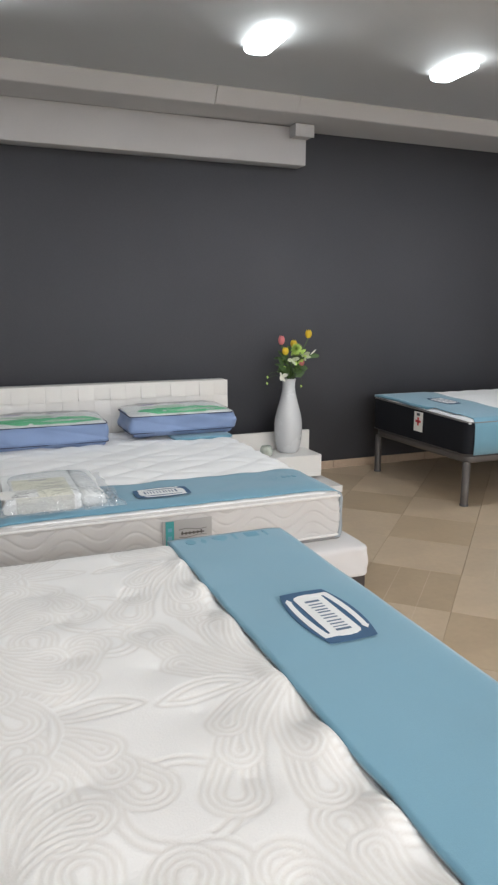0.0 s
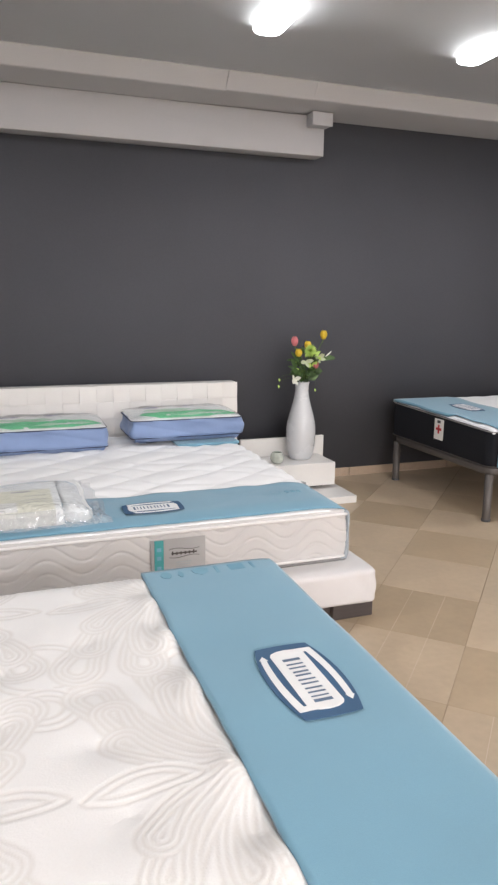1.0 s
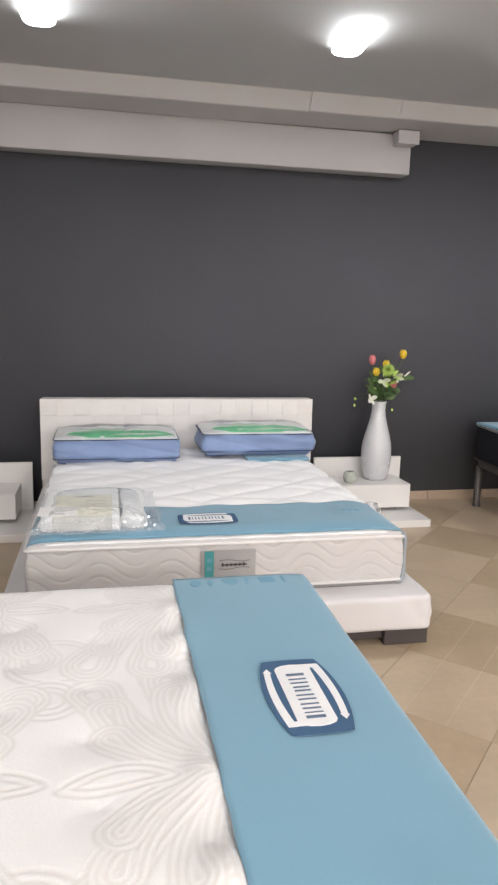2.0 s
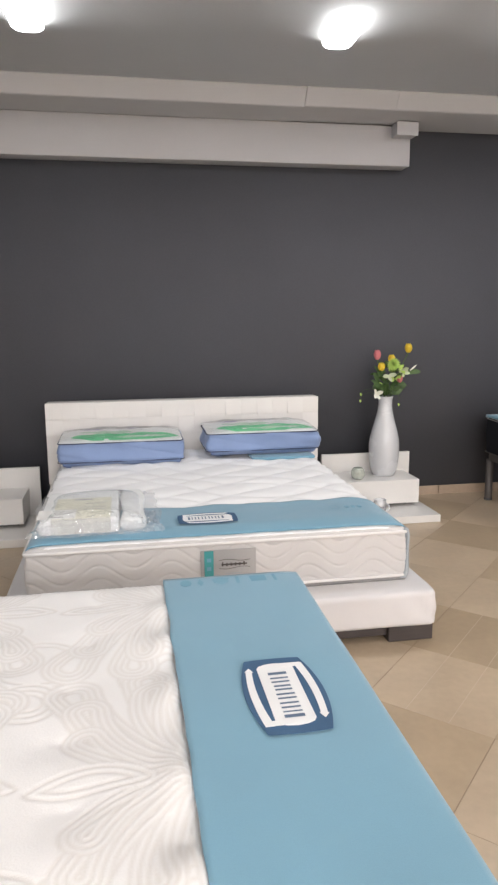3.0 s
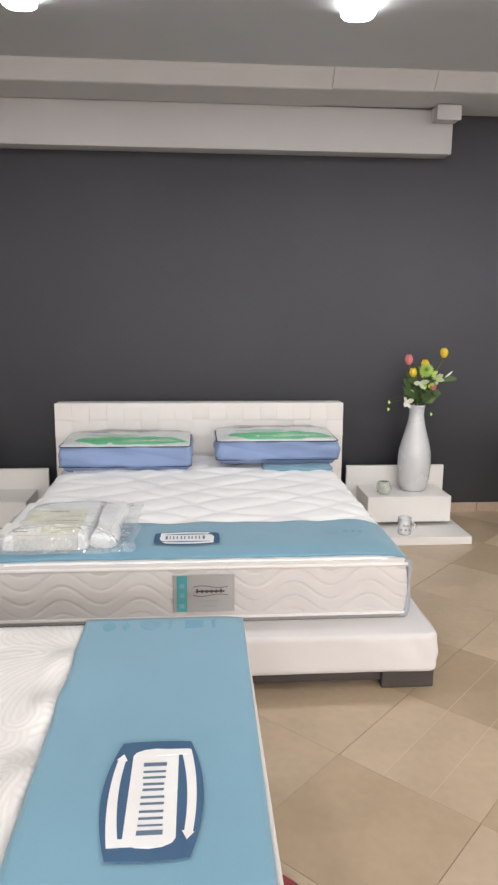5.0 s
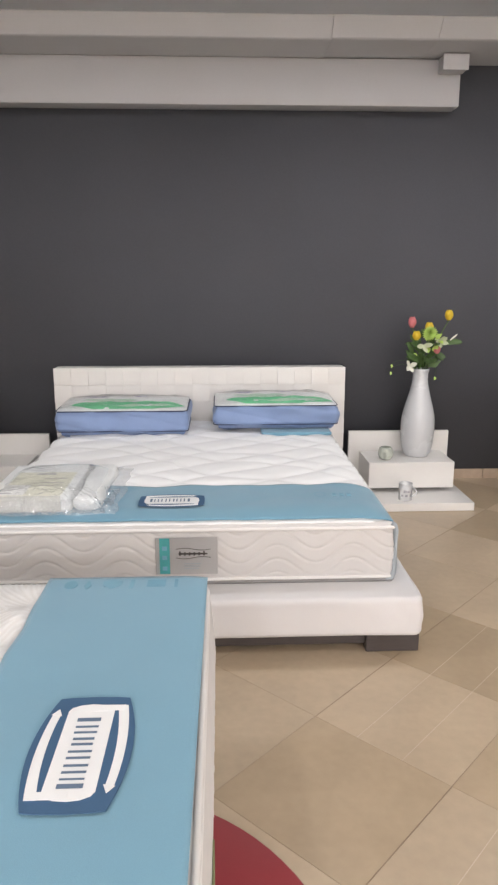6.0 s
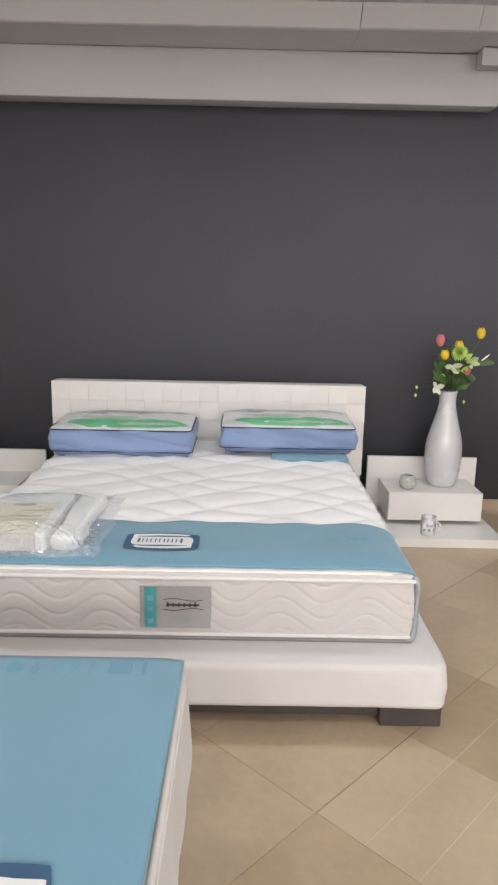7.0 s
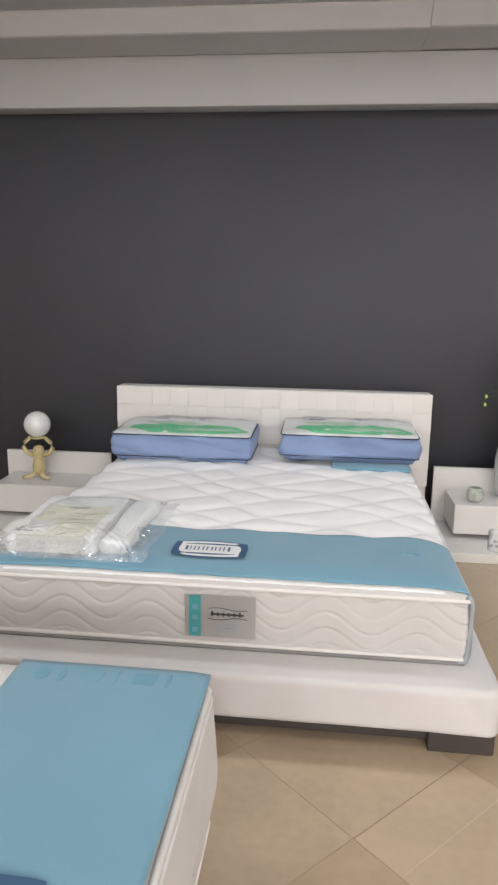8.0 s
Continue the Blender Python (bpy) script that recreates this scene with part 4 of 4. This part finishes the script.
def tufted(x, y):
    """Height of the puffed top: tufts pulled down in staggered rows, rolling up beside the band."""
    z = 0.004 * np.sin(9.0 * x + 2.0) * np.sin(8.0 * y)
    for i in range(9):
        for j in range(10):
            tx, ty = NX0 + 0.12 + 0.205 * i + 0.025 * math.sin(3 * i + 5 * j), NY0 + 0.06 + 0.205 * j + 0.1 * (i % 2) + 0.02 * math.sin(7 * i + j)
            r2 = (x - tx) ** 2 + (y - ty) ** 2
            z = z - 0.008 * np.exp(-r2 / 0.055 ** 2) - 0.003 * np.exp(-r2 / 0.016 ** 2)
    roll = np.exp(-((x - (NX1 - 0.422)) / 0.034) ** 2)
    return z + roll * (0.021 * np.sin(math.pi * (y + 0.04 + 0.025 * np.sin(6 * y)) / 0.215) ** 2 - 0.003)


def knit_mesh():
    edge = np.clip(np.minimum.reduce([NX1 - GX, NY1 - GY, GX - NX0, GY - NY0]) / 0.10, 0, 1)
    tuck = 0.011 * np.clip((GX - (NX1 - 0.414)) / 0.022, 0, 1) ** 2
    gz = NZ + 0.003 - 0.013 * (1 - edge) ** 4 + tufted(GX, GY) * edge - 0.0016 * THREAD - tuck
    me = sheet(KX[0], KX[-1], KY[0], KY[-1], 380, 450, lambda x, y: 0.0, 0.03)
    top = gz.size
    co = np.empty(len(me.vertices) * 3, dtype=np.float32)
    me.vertices.foreach_get("co", co)
    co = co.reshape(-1, 3)
    co[:top, 2] = gz.ravel()
    co[top:, 2] = NZ - 0.05
    me.vertices.foreach_set("co", co.ravel())
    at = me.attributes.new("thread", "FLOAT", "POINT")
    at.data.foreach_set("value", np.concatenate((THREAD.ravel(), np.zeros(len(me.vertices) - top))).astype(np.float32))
    me.update()
    return me


lv = round_levels(0.255, 0.584, 0.016, 6, 10)
link_mesh("core", loft(NX0, NX1, NY0, NY1, 0.02, lv, 0.02, lambda x, y, z, n: 0.022 * math.sin(math.pi * (z - 0.255) / 0.347) + 0.002 * math.sin(38 * (x + y)) * math.sin(30 * z)), "side", near, "cream side panel, darkened for its shade")
link_mesh("knit_top", knit_mesh(), "knit", near, "cream knit top woven with curling plumes")
for z, rad, out in ((0.580, 0.007, 0.002), (0.560, 0.004, 0.007), (0.268, 0.005, 0.002)):
    piping(near, NX0 - out, NX1 + out, NY0 - out, NY1 + out, 0.02, z, rad, "light_tape")


def near_band():
    verts, faces = [], []
    rows = 110
    prof_n = 34
    for j in range(rows + 1):
        t = j / rows
        y = NY0 + 0.012 + (NY1 - NY0 - 0.010) * t
        lx = NX1 - 0.394 - 0.004 * t + 0.005 * noise.noise(Vector((3.0, y * 9, 0.0)))
        for k in range(prof_n + 1):
            s = k / prof_n
            x = lx + (NX1 + 0.004 - 0.018 * (1 - t) - lx) * s
            e = min(1.0, max(0.0, (NX1 - x) / 0.08)); f = min(1.0, max(0.0, min(NY1 - y, y - NY0) / 0.09))
            z = NZ + 0.0085 - 0.005 * (1 - e) ** 3 - 0.003 * (1 - f) ** 2 + 0.003 * f * noise.noise(Vector((x * 5, y * 5, 2))) 
            ed = min(NX1 - x, NY1 - y, y - NY0)
            core = 0.586 + math.sqrt(max(0.0, 0.016 ** 2 - max(0.0, 0.016 - max(0.0, ed)) ** 2))
            verts.append((x, y, max(z, core + 0.006)))
    n = prof_n + 1
    for j in range(rows):
        for k in range(prof_n):
            faces.append((j * n + k, j * n + k + 1, (j + 1) * n + k + 1, (j + 1) * n + k))
    me = bpy.data.meshes.new("band")
    me.from_pydata(verts, [], faces)
    return me


nb = link_mesh("foot_band", near_band(), "blue", near, "teal blue cloth band across the foot end")
sol = nb.modifiers.new("thickness", "SOLIDIFY"); sol.thickness = 0.012; sol.offset = -1
emblem(near, pose(-0.082, -1.468, NZ + 0.0118, 0, 0, 90), 0.274, 0.166)


def printed(points, mat):
    part("printed_mark", plate(points, NZ + 0.002, NZ + 0.0091), mat, near)


def oval(cx, cy, rx, ry, n=20):
    return [(cx + rx * math.cos(2 * math.pi * k / n), cy + ry * math.sin(2 * math.pi * k / n)) for k in range(n)]


printed(oval(-0.229, -0.838, 0.016, 0.022), "print_green")
printed([(-0.196, -0.842), (-0.190, -0.862), (-0.184, -0.862), (-0.178, -0.842), (-0.187, -0.814)], "print_green")
printed([(-0.152, -0.822), (-0.148, -0.846), (-0.127, -0.866), (-0.106, -0.846), (-0.102, -0.822), (-0.127, -0.812)], "print_pale")
printed([(-0.084, -0.862), (-0.074, -0.862), (-0.072, -0.814), (-0.082, -0.814)], "print_blue")
printed([(-0.040, -0.856), (0.006, -0.856), (0.006, -0.816), (-0.040, -0.816)], "print_sky")
printed([(0.028, -0.860), (0.036, -0.860), (0.036, -0.814), (0.028, -0.814)], "print_sky")
sidelabel = part("side_label", box(NX1 + 0.0225, NX1 + 0.0255, -1.62, -1.50, 0.36, 0.47, 0.0008, 1), "olive", near, "olive green sewn side label")
for k in range(7):
    part("stitch", tube([(NX1 + 0.0214, -1.02 - 0.06 * k, 0.405), (NX1 + 0.0214, -1.024 - 0.06 * k, 0.423)], 0.0015, 6), "light_tape", near, smooth=True)
nbase = tagged(link_mesh("divan", loft(NX0 + 0.02, NX1 - 0.016, NY0 + 0.02, NY1 - 0.02, 0.05, round_levels(0.0, 0.254, 0.012, 3), 0.05), "box_grey"), "grey fabric covered divan under the thick mattress", "divan")
rug = tagged(link("round_rug", lathe([(0.592, 0.0), (0.602, 0.004), (0.597, 0.009), (0.02, 0.010)], 80, cx=-0.20, cy=-1.43), "red"), "round dark red rug half hidden under the divan", "rug")


# ---- third bed, by the wall ----
OX0, OX1, OY0, OY1 = 2.238, 4.15, 0.80, 1.985
om = tagged(thing("mattress"), "charcoal sided mattress with teal blue foot band and a white tag", "mattress")
link_mesh("core", loft(OX0, OX1, OY0, OY1, 0.06, round_levels(0.360, 0.592, 0.02, 4, 5), 0.03, lambda x, y, z, n: 0.005 * math.sin(math.pi * (z - 0.37) / 0.24)), "charcoal", om, "charcoal side panel")
link_mesh("quilted_top", sheet(OX0 + 0.014, OX1 - 0.01, OY0 + 0.01, OY1 - 0.01, 120, 80, lambda x, y: 0.590 + 0.016 * min(1, min(x - OX0, y - OY0, OY1 - y) / 0.08 + 0.2) + 0.007 * abs(math.sin(9 * x + 6 * y) * math.sin(9 * x - 11 * y)), 0.02), "ticking", om, "white quilted top")
piping(om, OX0 - 0.003, OX1 + 0.003, OY0 - 0.003, OY1 + 0.003, 0.06, 0.588, 0.0040, "box_grey", "top_piping")
piping(om, OX0 - 0.003, OX1 + 0.003, OY0 - 0.003, OY1 + 0.003, 0.06, 0.366, 0.003, "metal", "bottom_piping")


def third_band():
    verts, faces = [], []
    cols = 20
    prof = [(OY0 - 0.012, 0.364), (OY0 - 0.016, 0.46), (OY0 - 0.012, 0.56), (OY0 - 0.002, 0.592)] + [(OY0 + 0.02 + (OY1 - OY0 - 0.03) * i / 30, 0.618 - 0.006 * (1 - min(1, i / 3)) - 0.01 * (1 - min(1, (30 - i) / 3))) for i in range(31)]
    for i in range(cols + 1):
        for k, (y, z) in enumerate(prof):
            lx = OX0 + (0.001 if y > 1.26 else 0.044) + 0.008 * math.sin(16 * y)
            rx = OX0 + 0.50 + 0.012 * math.sin(14 * y + 1)
            hem = 0.018 if i == 0 and y > 1.26 else 0.0
            verts.append((lx + (rx - lx) * (i / cols) ** 1.6, y, z - hem))
    n = len(prof)
    for i in range(cols):
        for k in range(n - 1):
            faces.append((i * n + k, (i + 1) * n + k, (i + 1) * n + k + 1, i * n + k + 1))
    me = bpy.data.meshes.new("band")
    me.from_pydata(verts, [], faces)
    return me


ob = link_mesh("foot_band", third_band(), "blue", om, "teal blue cloth band across the foot end")
sol = ob.modifiers.new("thickness", "SOLIDIFY"); sol.thickness = 0.003
emblem(om, pose(2.53, 1.45, 0.6385, 0, 1.5, -90), 0.27, 0.15)
tg = part("tag", box(OX0 - 0.014, OX0 - 0.011, 1.29, 1.395, 0.440, 0.586, 0.001, 1), "paper", om, "white paper tag with a red cross mark")
part("mark", box(OX0 - 0.0165, OX0 - 0.0142, 1.334, 1.351, 0.485, 0.545), "red_mark", tg)
part("mark", box(OX0 - 0.0165, OX0 - 0.0142, 1.312, 1.373, 0.507, 0.525), "red_mark", tg)
part("print_bar", box(OX0 - 0.0165, OX0 - 0.0142, 1.325, 1.36, 0.558, 0.577), "ink", tg)
for o in om.children:
    if o.type == "MESH" and not o.name.startswith(("tag", "emblem")):
        for v in o.data.vertices:
            v.co.z += 0.030 * max(0.0, v.co.y - OY0) / (OY1 - OY0) * max(0.0, v.co.z - 0.37) / 0.23
of = tagged(thing("metal_bedstead"), "grey metal bed frame on round legs against the wall", "bed frame")
link_mesh("frame", loft(OX0 + 0.005, OX1 - 0.02, OY0 + 0.005, OY1 - 0.02, 0.08, round_levels(0.306, 0.356, 0.014, 4), 0.03), "metal", of)
for lx in (OX0 + 0.03, OX1 - 0.08):
    for ly in (OY0 + 0.035, OY1 - 0.06):
        leg = part("leg", lathe([(0.026, 0.012), (0.027, 0.02), (0.027, 0.310)], 20, cx=lx, cy=ly), "metal", of, smooth=True)
        part("foot_cap", lathe([(0.028, 0.0), (0.030, 0.002), (0.030, 0.014), (0.027, 0.016)], 20, cx=lx, cy=ly), "ink", leg, smooth=True)

# ---- floor tiles ----
P, U0, V0, TA = 0.468, -0.0546, -1.1395, radians(45.4)


def tile_mesh(name, mat, scored):
    bm = bmesh.new()
    g, h = 0.0010, P / 2
    if scored:
        w = P / 3
        for k in range(3):
            box(-h + g, h - g, -h + g + k * w * 0.9966, -h + k * w * 0.9966 + w - g * 1.6, -0.0045, 0.0, 0.0003, 1, bm)
        tile_faces = len(bm.faces)
        for k in (1, 2):
            box(-h + g, h - g, -h + k * w * 0.9966 - g * 1.8, -h + k * w * 0.9966 + g * 1.2, -0.0045, -0.0002, 0, 1, bm)
        bm.faces.ensure_lookup_table()
        for fc in bm.faces[tile_faces:]:
            fc.material_index = 1
    else:
        box(-h + g, h - g, -h + g, h - g, -0.0045, 0.0, 0.0003, 1, bm)
    me = bpy.data.meshes.new(name)
    bm.to_mesh(me); bm.free()
    me.materials.append(M[mat])
    me.materials.append(M["score"])
    return me


TILES = [tile_mesh("floor_tile", m, s) for m in ("tile", "tile_dark") for s in (False, True)]
DARK = {(1, 0): 3, (3, 0): 2, (0, 0): 1}
trnd = random.Random(7)
for i in range(-14, 15):
    for j in range(-14, 15):
        u, v = U0 + (i + 0.5) * P, V0 + (j + 0.5) * P
        x, y = u * math.cos(TA) - v * math.sin(TA), u * math.sin(TA) + v * math.cos(TA)
        r = trnd.random()
        if not (X0 - 0.2 < x < X1 - 0.3 and -3.4 < y < Y1 + 0.2):
            continue
        k = DARK.get((i, j), 0 if r < 0.66 else (1 if r < 0.78 else 2))
        t = new("floor_tile", TILES[k])
        t.parent = floor
        t.matrix_basis = pose(x, y, 0, 0, 0, 45.4)

rear = bmesh.new()
for i in range(-32, 33):
    for j in range(-32, 33):
        u, v = U0 + (i + 0.5) * P, V0 + (j + 0.5) * P
        x, y = u * math.cos(TA) - v * math.sin(TA), u * math.sin(TA) + v * math.cos(TA)
        if X0 - 0.2 < x < X1 + 0.1 and Y0 - 0.1 < y < Y1 + 0.2 and not (X0 - 0.2 < x < X1 - 0.3 and -3.4 < y) or (X1 - 0.3 <= x < X1 + 0.1 and -3.4 < y < Y1):
            h = P / 2 - 0.0014
            c, s = math.cos(TA), math.sin(TA)
            rear.faces.new([rear.verts.new((x + a * h * c - b * h * s, y + a * h * s + b * h * c, -0.0001)) for a, b in ((-1, -1), (1, -1), (1, 1), (-1, 1))])
rest = part("floor_tiles", rear, "tile", floor)
rest["kind"] = "stuff"
